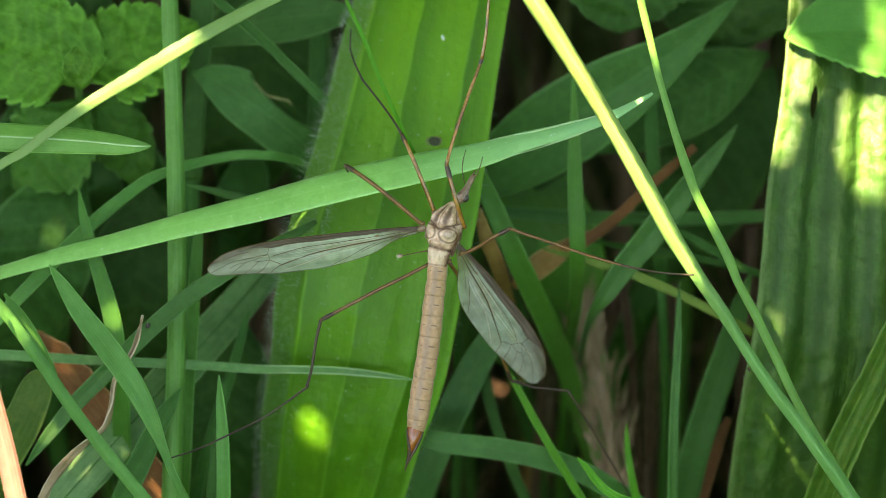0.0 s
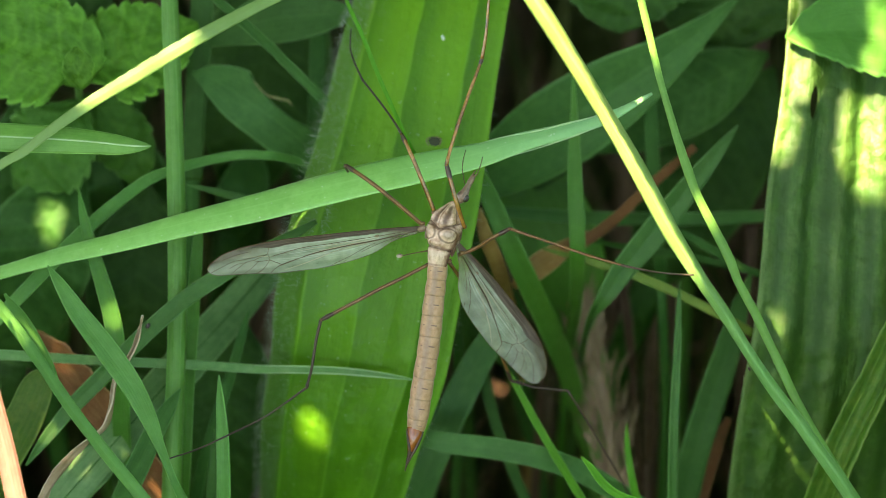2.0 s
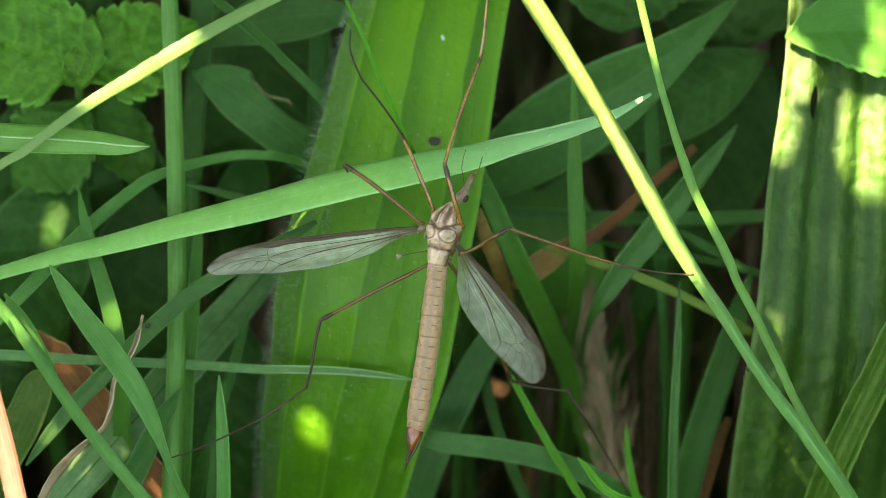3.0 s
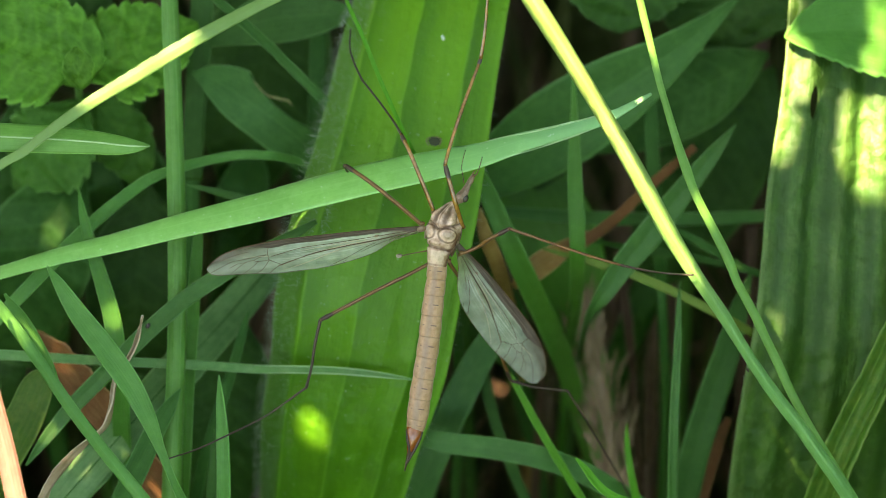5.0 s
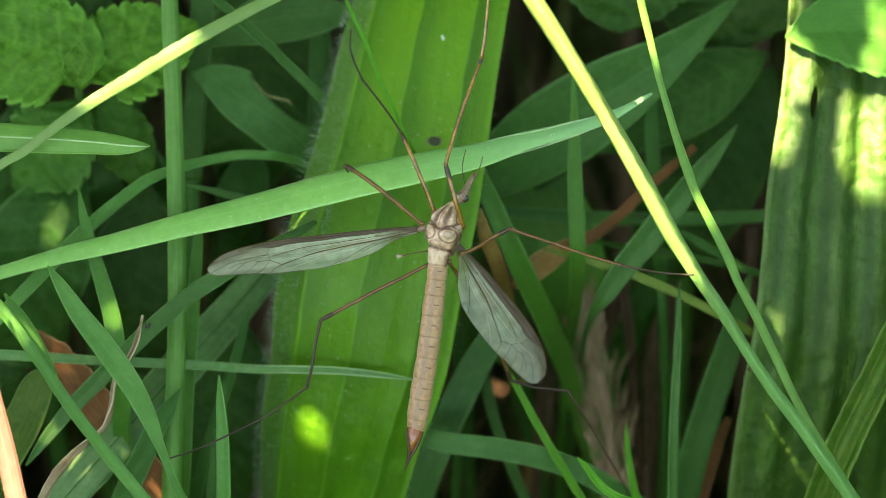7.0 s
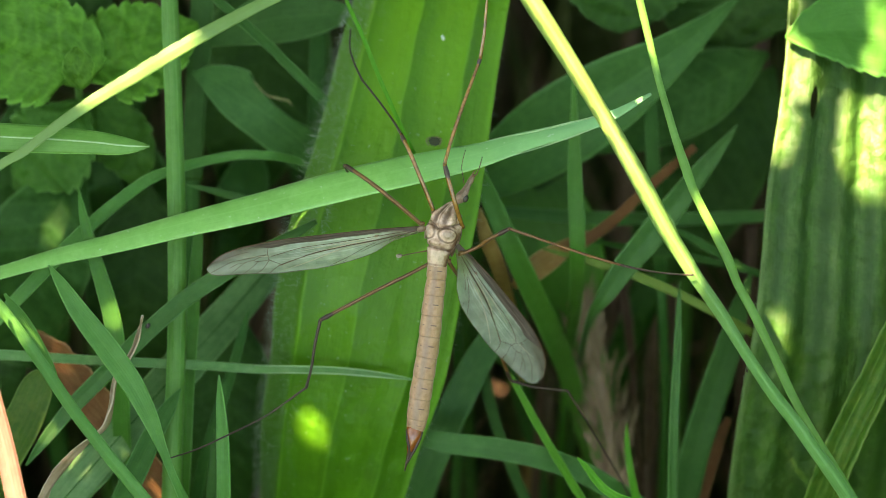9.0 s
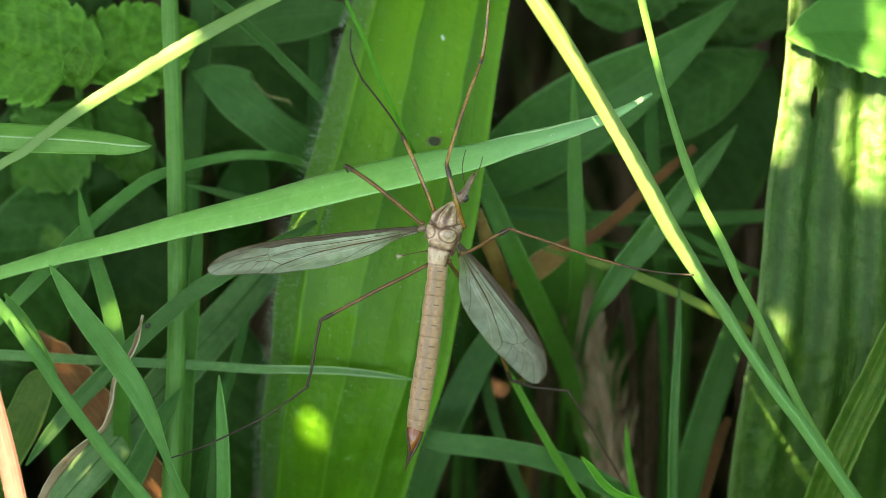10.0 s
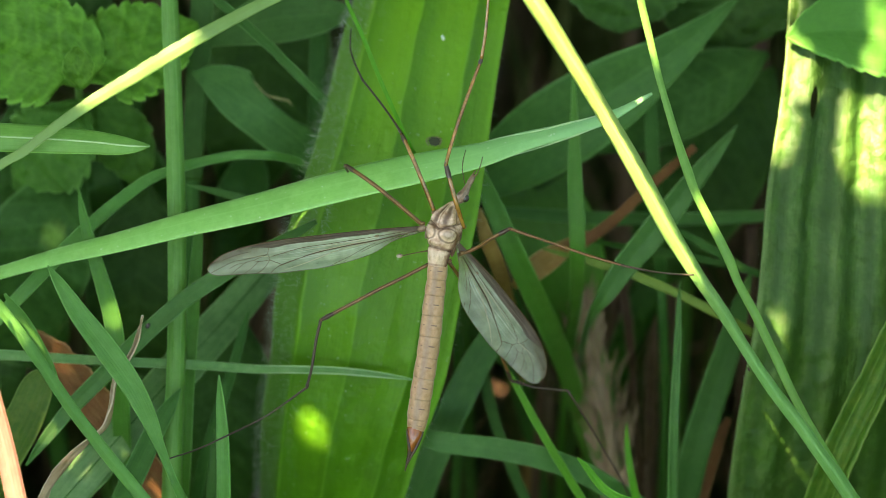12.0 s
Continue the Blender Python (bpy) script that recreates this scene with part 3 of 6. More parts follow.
def ground_under(points):
    q = at(*points[-1][:3])
    return Vector((q.x, q.y, 0.0))


def stalk_points(points, reach, width, side=0.0, low=0.0):
    """The part of a rooted leaf from its last point down into the soil."""
    return rooted(points, reach, width, side, low)[len(points) - 1:]


def midrib(points, parent, material, size=0.2, depth=0.1):
    """The raised rib along the middle of a leaf."""
    rows = [(p[0], p[1], p[2] + depth, min(size, p[3] * 0.3)) for p in points]
    return part("midrib", tube_bm(rows, 6, ny=min(60, 8 * len(rows))), material, parent)


def grass(points, material, label, root=True, reach=12.0, side=0.0, thick=0.16, name="grass_shoot", category="grass", rib=None, slim=1.0, **shape):
    """One grass shoot as a thing of its own, from its tip down to the soil: blade, midrib and stalk."""
    points = [(*p[:3], p[3] * slim) for p in points]
    pts = rooted(points, reach, side=side) if root else list(points)
    base = ground_under(pts) if root else at(*pts[-1][:3])
    top = thing(name, base, label, category, "grass and leaves")
    thicken(part("blade", sheet_bm(points, **shape), material, top), thick)
    if root:
        part("stalk", tube_bm([(*p[:3], p[3] * (0.9 if k else 0.8)) for k, p in enumerate(stalk_points(points, reach, 1.2, side))], 8, 0.4), material, top)
    if rib is not None:
        midrib(points, top, rib, 0.16, shape.get("fold", 0) * -0.5 * max(p[3] for p in points) / 2 + 0.06)
    return top


# ---- ground ----
def build_ground():
    bm = bmesh.new()
    rings = [0.0, 0.02, 0.04, 0.06, 0.08, 0.1, 0.13, 0.16, 0.2, 0.25, 0.32, 0.42, 0.6, 1, 2, 5, 15, 50, 200]
    rows = []
    for r in rings:
        row = []
        for k in range(48):
            a = 2 * math.pi * k / 48
            x, y = r * math.cos(a), 0.1 + r * math.sin(a)
            z = 0.004 * noise.noise(Vector((x * 40, y * 40, 0.3))) + 0.003 * noise.noise(Vector((x * 130, y * 130, 4.0))) if r < 1 else 0.0
            row.append(bm.verts.new((x, y, z - 0.002)))
        rows.append(row)
    for i in range(len(rings) - 1):
        for k in range(48):
            q = (rows[i][k], rows[i + 1][k], rows[i + 1][(k + 1) % 48], rows[i][(k + 1) % 48])
            bm.faces.new(q)
    bmesh.ops.remove_doubles(bm, verts=bm.verts, dist=1e-6)
    bmesh.ops.recalc_face_normals(bm, faces=bm.faces)
    ob = part("ground", bm, M_SOIL, None)
    tagged(ob, "dark moist soil in deep shade under the grass", "ground", kind="structure")


build_ground()


# ---- the large leaves ----
def hair_fringe(name, parent, points, offset, count, length, seed, lean=0.55, spread=0.15, away=0, curl=-0.16, rolled=0.7):
    """Fine pale hairs along a leaf's edge or rib, at an offset across it in half widths."""
    rnd = random.Random(seed)
    rows, _ = spline(points, 200)
    tang = np.gradient(rows[:, :3], axis=0)
    tang /= np.linalg.norm(tang, axis=1)[:, None]
    bm = bmesh.new()
    for _ in range(count):
        i = rnd.randrange(2, 198)
        t = tang[i]
        side = np.cross((0, 0, 1.0), t)
        side /= np.linalg.norm(side)
        up = np.cross(t, side)
        o = offset + rnd.uniform(-spread, spread)
        half = rows[i, 3] / 2
        p = rows[i, :3] + side * o * half + up * (curl * o * o - rolled * max(0, -o - 0.68)) * half
        sgn = away or (1 if offset > 0 else -1)
        way = side * sgn * rnd.uniform(0.7, 1.0) + up * rnd.uniform(0.0, 0.4) + t * rnd.uniform(-lean, lean)
        way *= length * rnd.uniform(0.45, 1.1) / np.linalg.norm(way)
        bend = t * rnd.uniform(-0.2, 0.2) * length
        mid = p + way * 0.55 + bend * 0.3
        tip = p + way + bend
        r = 0.007
        ring = []
        for q, rr in ((p, r), (mid, r * 0.8)):
            ring.append([bm.verts.new(at(*(q + t * rr * math.cos(a) + up * rr * math.sin(a)))) for a in (0.3, 2.4, 4.5)])
        end = bm.verts.new(at(*tip))
        for k in range(3):
            bm.faces.new((ring[0][k], ring[0][(k + 1) % 3], ring[1][(k + 1) % 3], ring[1][k]))
            bm.faces.new((ring[1][k], ring[1][(k + 1) % 3], end))
    return tagged(part(name, bm, M_HAIR, parent, "fine pale hairs"), kind="stuff")


def leaf_thing(name, points, material, label, category="leaf", thick=0.25, root=True, reach=14.0, side=0.0, low=0.0, **shape):
    """A broad leaf on its own stalk: Empty at the soil; blade, midrib and stalk under it."""
    pts = rooted(points, reach, 1.6, side, low) if root else list(points)
    top = thing(name, ground_under(pts), label, category, "grass and leaves")
    ob = thicken(part("leaf_blade", sheet_bm(points, **shape), material, top), thick)
    if root:
        part("stalk", tube_bm(stalk_points(points, reach, 1.6, side, low), 8, 0.35), material, top)
    return top, ob, points


RIB_MAIN = [(0.88, 34.71, -25, 8.25), (-0.32, 27.0, -19.5, 13.75), (-1.17, 23.59, -17.4, 14.71), (-2.59, 17.0, -14.8, 15.36), (-3.79, 10.56, -12.8, 15.93), (-4.92, 5.28, -11.5, 16.63), (-6.21, 0.05, -11, 17.23), (-7.27, -5.18, -11.6, 17.26), (-8.16, -10.48, -13.2, 16.95), (-9.79, -16.97, -16, 15.64), (-11.12, -23.81, -20, 14.14), (-12.76, -30.75, -25, 11.82)]
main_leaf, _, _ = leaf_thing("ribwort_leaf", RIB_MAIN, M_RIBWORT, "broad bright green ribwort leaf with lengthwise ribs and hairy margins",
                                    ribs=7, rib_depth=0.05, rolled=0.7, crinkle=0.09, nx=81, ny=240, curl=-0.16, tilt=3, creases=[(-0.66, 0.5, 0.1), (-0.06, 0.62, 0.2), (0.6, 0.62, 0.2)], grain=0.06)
hair_fringe("hair_fringe", main_leaf, RIB_MAIN, -0.985, 1400, 0.85, 5, spread=0.05)
hair_fringe("hair_fringe", main_leaf, RIB_MAIN, 0.99, 300, 0.85, 6, spread=0.02)
hair_fringe("hair_fringe", main_leaf, RIB_MAIN, -0.66, 1900, 1.15, 7, spread=0.05, away=1)
hair_fringe("hair_fringe", main_leaf, RIB_MAIN, -0.8, 1300, 0.7, 11, spread=0.15)

part("fleck", blob_bm((0, 19.85, -15.2), (0.4, -1, 0), (0.3, 0.16, 0.12), 8, 6), M_HAIR, main_leaf, "tiny white fleck")
# a dark patch laid on the leaf in place of a hole
part("scar", blob_bm((-0.84, 9.9, -12.5), (1, 0.2, 0), (0.66, 0.55, 0.16), 14, 8), M_HOLE_DARK, main_leaf, "dark patch in place of an eaten hole")
part("scar", tube_bm([(*(Vector((-0.84, 9.92, -12.4)) + Vector((math.cos(k) * (0.66 + 0.07 * math.sin(3 * k)), math.sin(k) * (0.58 + 0.06 * math.cos(2 * k)), 0))), 0.12 + 0.07 * math.sin(2 * k + 1)) for k in np.linspace(0, 6.2, 16)], 6), M_SCAR, main_leaf, "tan rim of an eaten hole")
RIB_RIGHT = [(39.58, 41.02, -16, 6.06), (38.39, 29.73, -15, 10.77), (38.01, 23.28, -14, 11.46), (37.69, 16.88, -13, 11.88), (37.11, 10.53, -12, 12.56), (36.6, 4.24, -12, 13.48), (36.34, -2.04, -12, 14.0), (35.96, -8.35, -12.5, 14.54), (35.49, -14.79, -15, 15.41), (35.2, -23.81, -20, 16.1), (34.83, -33.86, -28, 12.18)]
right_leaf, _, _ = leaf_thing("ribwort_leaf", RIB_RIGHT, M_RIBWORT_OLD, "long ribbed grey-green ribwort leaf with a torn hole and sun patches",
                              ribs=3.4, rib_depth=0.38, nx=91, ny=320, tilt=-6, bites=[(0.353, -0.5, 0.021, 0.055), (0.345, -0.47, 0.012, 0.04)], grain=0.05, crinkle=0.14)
hair_fringe("hair_fringe", right_leaf, RIB_RIGHT, -0.99, 90, 0.4, 8, spread=0.02, curl=0, rolled=0)

RIB_LOW = [(46.23, 3.15, -8, 1.03), (43.91, -3.04, -8, 2.32), (41.33, -8.2, -8, 2.99), (39.42, -12.33, -8, 3.1), (37.87, -15.75, -9, 3.21), (36.45, -19.19, -10, 3.22), (35.16, -23.27, -12, 3.14), (33.71, -28.04, -15, 2.65)]
leaf_thing("ribwort_leaf", RIB_LOW, M_RIBWORT_DARK, "narrow dark green ribwort leaf with a yellowed margin", ribs=2, rib_depth=0.3, nx=17, ny=60, fold=0.3, tilt=20, ragged=0.04)

FRONT_RIGHT = [(31.59, 19.61, -11.5, 0.16), (32.48, 19.82, -11.5, 2.09), (34.31, 20.19, -11.5, 4.81), (36.92, 20.45, -11.5, 7.32), (40.06, 20.34, -11.5, 9.15), (43.81, 19.96, -12, 8.91), (48.18, 18.99, -13, 3.16), (51.92, 16.55, -16, 1.06)]
top_right_leaf, _, _ = leaf_thing("herb_leaf", FRONT_RIGHT, M_PLAIN, "broad mid-green leaf with a finely toothed edge, half in sun", teeth=15, tooth=0.05,
                                  nx=17, ny=70, fold=0.34, tilt=-12, curl=-0.1)


# ---- toothed herbs ----
def herb(leaves, stem, label):
    """A leafy shoot: a square stem and toothed leaves."""
    pts = rooted(stem, 8, 1.6)
    top = thing("herb_shoot", ground_under(pts), label, "plant")
    part("stem", tube_bm(pts, 6), M_STEM, top)
    for pts_leaf, dark, teeth, tilt, seed in leaves:
        # leaves lying in shade take a darkened copy of the leaf colour
        thicken(part("leaf", sheet_bm(pts_leaf, teeth=teeth, tooth=0.085, nx=27, ny=teeth * 11, crinkle=0.25, fold=0.12, curl=-0.1, tilt=tilt, seed=seed, grain=0.12),
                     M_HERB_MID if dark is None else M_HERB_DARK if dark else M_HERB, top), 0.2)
    return top


herb([([(-33.7, 15.43, -17, 0.64), (-34.42, 16.97, -16, 6.81), (-36.07, 17.98, -16, 9.9), (-38.66, 18.96, -17, 11.0), (-41.59, 20.1, -18, 10.51), (-44.6, 21.25, -19, 5.92), (-46.93, 22.09, -20, 0.32)], False, 10, 6, 1),
      ([(-34.04, 16.0, -17.6, 0.64), (-32.86, 17.39, -17.6, 7.06), (-30.99, 18.25, -17.6, 9.42), (-28.89, 19.08, -18, 9.22), (-26.8, 19.92, -18.5, 7.95), (-24.96, 20.71, -19, 4.73), (-23.44, 21.44, -20, 0.32)], False, 10, -8, 2),
      ([(-33.69, 14.83, -12, 0.47), (-33.68, 15.48, -11.5, 2.09), (-33.72, 16.7, -11, 2.92), (-33.83, 17.85, -11, 2.19), (-33.88, 18.74, -11, 0.21)], False, 5, 0, 3),
      ([(-35.68, 18.34, -27, 1.11), (-35.79, 21.11, -27, 4.99), (-36.01, 23.88, -27, 7.2), (-36.47, 27.3, -28, 6.67), (-37.07, 30.86, -30, 0.45)], True, 8, 4, 9),
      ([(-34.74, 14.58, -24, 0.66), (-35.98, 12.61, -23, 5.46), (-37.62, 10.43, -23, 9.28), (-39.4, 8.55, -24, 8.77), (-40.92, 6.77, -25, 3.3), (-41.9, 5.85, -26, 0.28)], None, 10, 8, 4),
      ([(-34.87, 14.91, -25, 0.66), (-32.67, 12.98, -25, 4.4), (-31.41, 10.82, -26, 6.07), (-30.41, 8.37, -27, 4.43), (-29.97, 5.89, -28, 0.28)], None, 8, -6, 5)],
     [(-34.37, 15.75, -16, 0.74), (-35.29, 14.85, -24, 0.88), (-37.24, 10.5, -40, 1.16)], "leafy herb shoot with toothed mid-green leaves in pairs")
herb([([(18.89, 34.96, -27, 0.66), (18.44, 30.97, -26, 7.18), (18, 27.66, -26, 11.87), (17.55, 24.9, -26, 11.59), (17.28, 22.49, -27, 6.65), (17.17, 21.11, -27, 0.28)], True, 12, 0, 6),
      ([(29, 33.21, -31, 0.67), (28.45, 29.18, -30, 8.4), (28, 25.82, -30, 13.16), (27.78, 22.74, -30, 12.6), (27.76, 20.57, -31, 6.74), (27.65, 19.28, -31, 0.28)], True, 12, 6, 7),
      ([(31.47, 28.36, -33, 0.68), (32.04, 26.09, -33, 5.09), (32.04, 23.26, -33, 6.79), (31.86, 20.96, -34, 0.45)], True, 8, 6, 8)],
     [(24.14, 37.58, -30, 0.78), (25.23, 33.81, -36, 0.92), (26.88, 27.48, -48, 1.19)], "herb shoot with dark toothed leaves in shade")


# ---- broad leaves behind ----
leaf_thing("broad_leaf", [(-24.26, 17.03, -22, 0.22), (-22.25, 16.37, -22, 2.99), (-19.8, 15.01, -22, 5), (-16.54, 12.68, -22, 5.44), (-13.32, 10.16, -23, 5.19), (-10.12, 7.48, -25, 3.85), (-8.01, 4.5, -28, 1.67)], M_GRASS_MID,
           "broad dull green leaf with a bitten edge", nx=41, ny=160, fold=0.15, tilt=10, bites=[(0.43, 1.0, 0.2, 0.58)])
bitten = bpy.data.objects["broad_leaf"]
part("scar", tube_bm([(*q, d) for q, d in zip([(-18.17, 16.05, -21.4), (-16.98, 14.85, -21.4), (-15.68, 14.42, -21.4), (-14.92, 14.25, -21.4), (-14.48, 13.77, -21.4)], (0.08, 0.2, 0.34, 0.3, 0.1))], 6), M_SCAR, bitten, "brown torn edge")
leaf_thing("broad_leaf", [(28.82, 24.61, -24, 0.22), (25.54, 21.7, -24, 2.08), (21.7, 18.69, -24, 4.38), (16.83, 15.46, -25, 7.15), (11.37, 11.92, -26, 8.28), (6.45, 8.67, -28, 6.67), (2.02, 5.68, -31, 3.37)], M_GRASS_MID,
           "broad smooth bluish-green leaf with a long point", nx=15, ny=60, fold=0.2, tilt=-10)
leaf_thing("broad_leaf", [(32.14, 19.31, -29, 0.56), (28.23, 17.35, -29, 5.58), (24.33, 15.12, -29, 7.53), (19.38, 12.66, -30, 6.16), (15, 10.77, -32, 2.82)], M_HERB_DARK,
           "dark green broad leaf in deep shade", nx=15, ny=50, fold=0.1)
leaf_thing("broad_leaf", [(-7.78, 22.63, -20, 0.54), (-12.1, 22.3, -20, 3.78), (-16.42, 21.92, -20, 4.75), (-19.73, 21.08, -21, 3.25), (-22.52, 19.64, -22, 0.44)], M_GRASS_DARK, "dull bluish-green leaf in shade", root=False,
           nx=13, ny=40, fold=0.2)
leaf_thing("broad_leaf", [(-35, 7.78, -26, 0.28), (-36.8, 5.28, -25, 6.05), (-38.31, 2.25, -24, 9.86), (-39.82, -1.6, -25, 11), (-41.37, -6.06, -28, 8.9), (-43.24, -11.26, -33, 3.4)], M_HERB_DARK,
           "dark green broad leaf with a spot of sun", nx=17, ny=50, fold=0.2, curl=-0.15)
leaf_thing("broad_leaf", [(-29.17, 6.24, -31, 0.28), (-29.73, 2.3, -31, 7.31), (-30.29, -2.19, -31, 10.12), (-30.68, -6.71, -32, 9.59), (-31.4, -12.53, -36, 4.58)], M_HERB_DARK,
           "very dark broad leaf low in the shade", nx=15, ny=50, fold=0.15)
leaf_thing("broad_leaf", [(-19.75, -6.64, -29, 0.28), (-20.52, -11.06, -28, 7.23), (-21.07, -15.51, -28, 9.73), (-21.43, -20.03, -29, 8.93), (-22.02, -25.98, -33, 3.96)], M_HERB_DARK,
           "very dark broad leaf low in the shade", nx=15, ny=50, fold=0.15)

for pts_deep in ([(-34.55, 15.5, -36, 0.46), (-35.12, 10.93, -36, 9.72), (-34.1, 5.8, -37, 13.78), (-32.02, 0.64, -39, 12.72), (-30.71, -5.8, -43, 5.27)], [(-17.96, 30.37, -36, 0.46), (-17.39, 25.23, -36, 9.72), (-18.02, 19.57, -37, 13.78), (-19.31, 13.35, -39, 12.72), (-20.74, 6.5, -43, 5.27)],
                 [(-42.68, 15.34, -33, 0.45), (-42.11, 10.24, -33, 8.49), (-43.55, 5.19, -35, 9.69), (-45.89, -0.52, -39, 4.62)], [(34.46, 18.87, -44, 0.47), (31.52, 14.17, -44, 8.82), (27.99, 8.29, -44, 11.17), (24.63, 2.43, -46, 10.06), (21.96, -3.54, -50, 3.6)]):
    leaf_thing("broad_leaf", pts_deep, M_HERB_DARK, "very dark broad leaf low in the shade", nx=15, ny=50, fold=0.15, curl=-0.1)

leaf_thing("broad_leaf", [(6.04, 12.6, -35, 0.46), (7.75, 8.04, -35, 6.84), (10.07, 2.92, -36, 9.72), (12.44, -2.25, -38, 8.64), (14.37, -8.12, -42, 3.5)], M_GRASS, "dull green broad leaf low in the shade", nx=15, ny=50, fold=0.15, curl=-0.1)
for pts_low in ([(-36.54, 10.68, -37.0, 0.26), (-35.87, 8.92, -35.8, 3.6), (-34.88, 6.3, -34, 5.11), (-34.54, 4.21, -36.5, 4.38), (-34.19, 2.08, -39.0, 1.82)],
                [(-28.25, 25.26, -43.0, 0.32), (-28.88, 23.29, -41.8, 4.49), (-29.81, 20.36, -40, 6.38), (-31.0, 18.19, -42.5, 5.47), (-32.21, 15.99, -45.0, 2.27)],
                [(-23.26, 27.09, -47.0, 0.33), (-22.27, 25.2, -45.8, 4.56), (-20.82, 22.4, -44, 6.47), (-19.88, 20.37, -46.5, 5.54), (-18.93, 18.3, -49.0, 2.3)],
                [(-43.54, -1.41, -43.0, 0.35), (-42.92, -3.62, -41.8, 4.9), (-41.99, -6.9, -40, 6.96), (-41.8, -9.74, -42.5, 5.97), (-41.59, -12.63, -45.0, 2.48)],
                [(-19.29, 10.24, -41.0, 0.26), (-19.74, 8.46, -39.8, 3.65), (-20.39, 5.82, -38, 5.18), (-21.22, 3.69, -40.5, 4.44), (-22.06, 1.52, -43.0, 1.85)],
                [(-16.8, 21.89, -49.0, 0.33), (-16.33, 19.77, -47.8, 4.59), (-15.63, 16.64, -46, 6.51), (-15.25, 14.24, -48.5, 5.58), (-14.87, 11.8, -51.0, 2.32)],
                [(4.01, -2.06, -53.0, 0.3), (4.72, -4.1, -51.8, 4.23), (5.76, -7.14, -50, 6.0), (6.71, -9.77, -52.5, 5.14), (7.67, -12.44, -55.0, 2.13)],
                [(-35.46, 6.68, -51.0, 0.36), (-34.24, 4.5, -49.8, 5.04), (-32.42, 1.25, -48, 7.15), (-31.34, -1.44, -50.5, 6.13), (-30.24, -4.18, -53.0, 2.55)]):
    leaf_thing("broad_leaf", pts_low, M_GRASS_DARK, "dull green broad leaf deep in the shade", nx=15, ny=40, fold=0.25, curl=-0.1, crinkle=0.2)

# ---- grass blades, front to back ----
B = {}
B["main"] = grass([(18.57, 13.8, -1, 0.2), (17.4, 13.13, -1.5, 0.55), (15.67, 12.2, -2, 0.91), (13.94, 11.51, -2.5, 1.26), (10.93, 10.63, -3, 1.62), (7.39, 9.77, -3.2, 2.03), (3.35, 8.57, -3.5, 2.69), (-1.22, 7.61, -3.5, 3.24), (-6.29, 6.54, -3.5, 3.45), (-11.37, 5.28, -3.8, 3.35), (-16.98, 3.81, -4.2, 3.1), (-23.15, 2.35, -5, 2.65), (-29.9, 0.61, -6, 2.15), (-35.16, -0.62, -7, 1.75), (-40.45, -2.12, -8, 1.39), (-46.49, -3.85, -10, 1.35)],
                  M_GRASS_LIGHT, "long arched light green grass blade the insect clings to", fold=0.0, curl=-0.18, tilt=36, nx=11, ny=120)
# whitish strips added along the edges stand in for sunlit rims
for rim, wide in (([(3.33, 9.43, -2.2), (5.35, 9.99, -2.2), (8.37, 10.54, -2.2), (11.4, 11.3, -2.2), (13.72, 11.85, -2.2)], 1.7),
                  ([(3.93, 7.72, -2.2), (6.36, 8.37, -2.2), (9.38, 9.28, -2.2), (11.9, 10.14, -2.2), (14.12, 11.05, -2.2)], 1.0)):
    part("margin", tube_bm([(*q, d * wide) for q, d in zip(rim, (0.02, 0.05, 0.09, 0.1, 0.05))], 6), M_RIM, B["main"], "whitish strip for a lit edge")
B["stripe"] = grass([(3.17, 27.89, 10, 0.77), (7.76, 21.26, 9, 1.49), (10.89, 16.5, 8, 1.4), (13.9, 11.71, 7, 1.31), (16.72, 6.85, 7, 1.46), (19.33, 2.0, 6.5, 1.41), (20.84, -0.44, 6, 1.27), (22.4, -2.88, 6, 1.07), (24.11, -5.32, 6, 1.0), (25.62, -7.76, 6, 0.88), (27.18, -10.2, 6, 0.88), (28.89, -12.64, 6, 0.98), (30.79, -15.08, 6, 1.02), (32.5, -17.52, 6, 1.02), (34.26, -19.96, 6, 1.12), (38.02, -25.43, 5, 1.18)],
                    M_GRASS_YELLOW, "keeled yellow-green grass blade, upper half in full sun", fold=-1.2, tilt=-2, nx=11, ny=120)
B["thin"] = grass([(15.36, 29.2, 3, 0.3), (16.7, 24.26, 3, 0.49), (17.27, 21.79, 3, 0.62), (18.43, 16.85, 3, 0.57), (19.04, 14.38, 3, 0.52), (19.76, 11.91, 3, 0.57), (20.5, 9.44, 3, 0.64), (21.34, 6.97, 3, 0.79), (22.28, 4.5, 3, 0.69), (24.8, -0.44, 3, 0.79), (25.79, -2.91, 3, 0.69), (27.12, -5.38, 3, 0.74), (28.31, -7.85, 3, 0.69), (29.49, -10.32, 3, 0.74), (30.58, -12.77, 3.4, 0.69), (32.28, -15.94, 4, 0.64), (34.74, -19.88, 4, 0.64), (38.18, -25.53, 4, 0.64)],
                  M_GRASS_TIP, "narrow light green grass blade with a sunlit top", fold=-0.4, nx=7, ny=100)
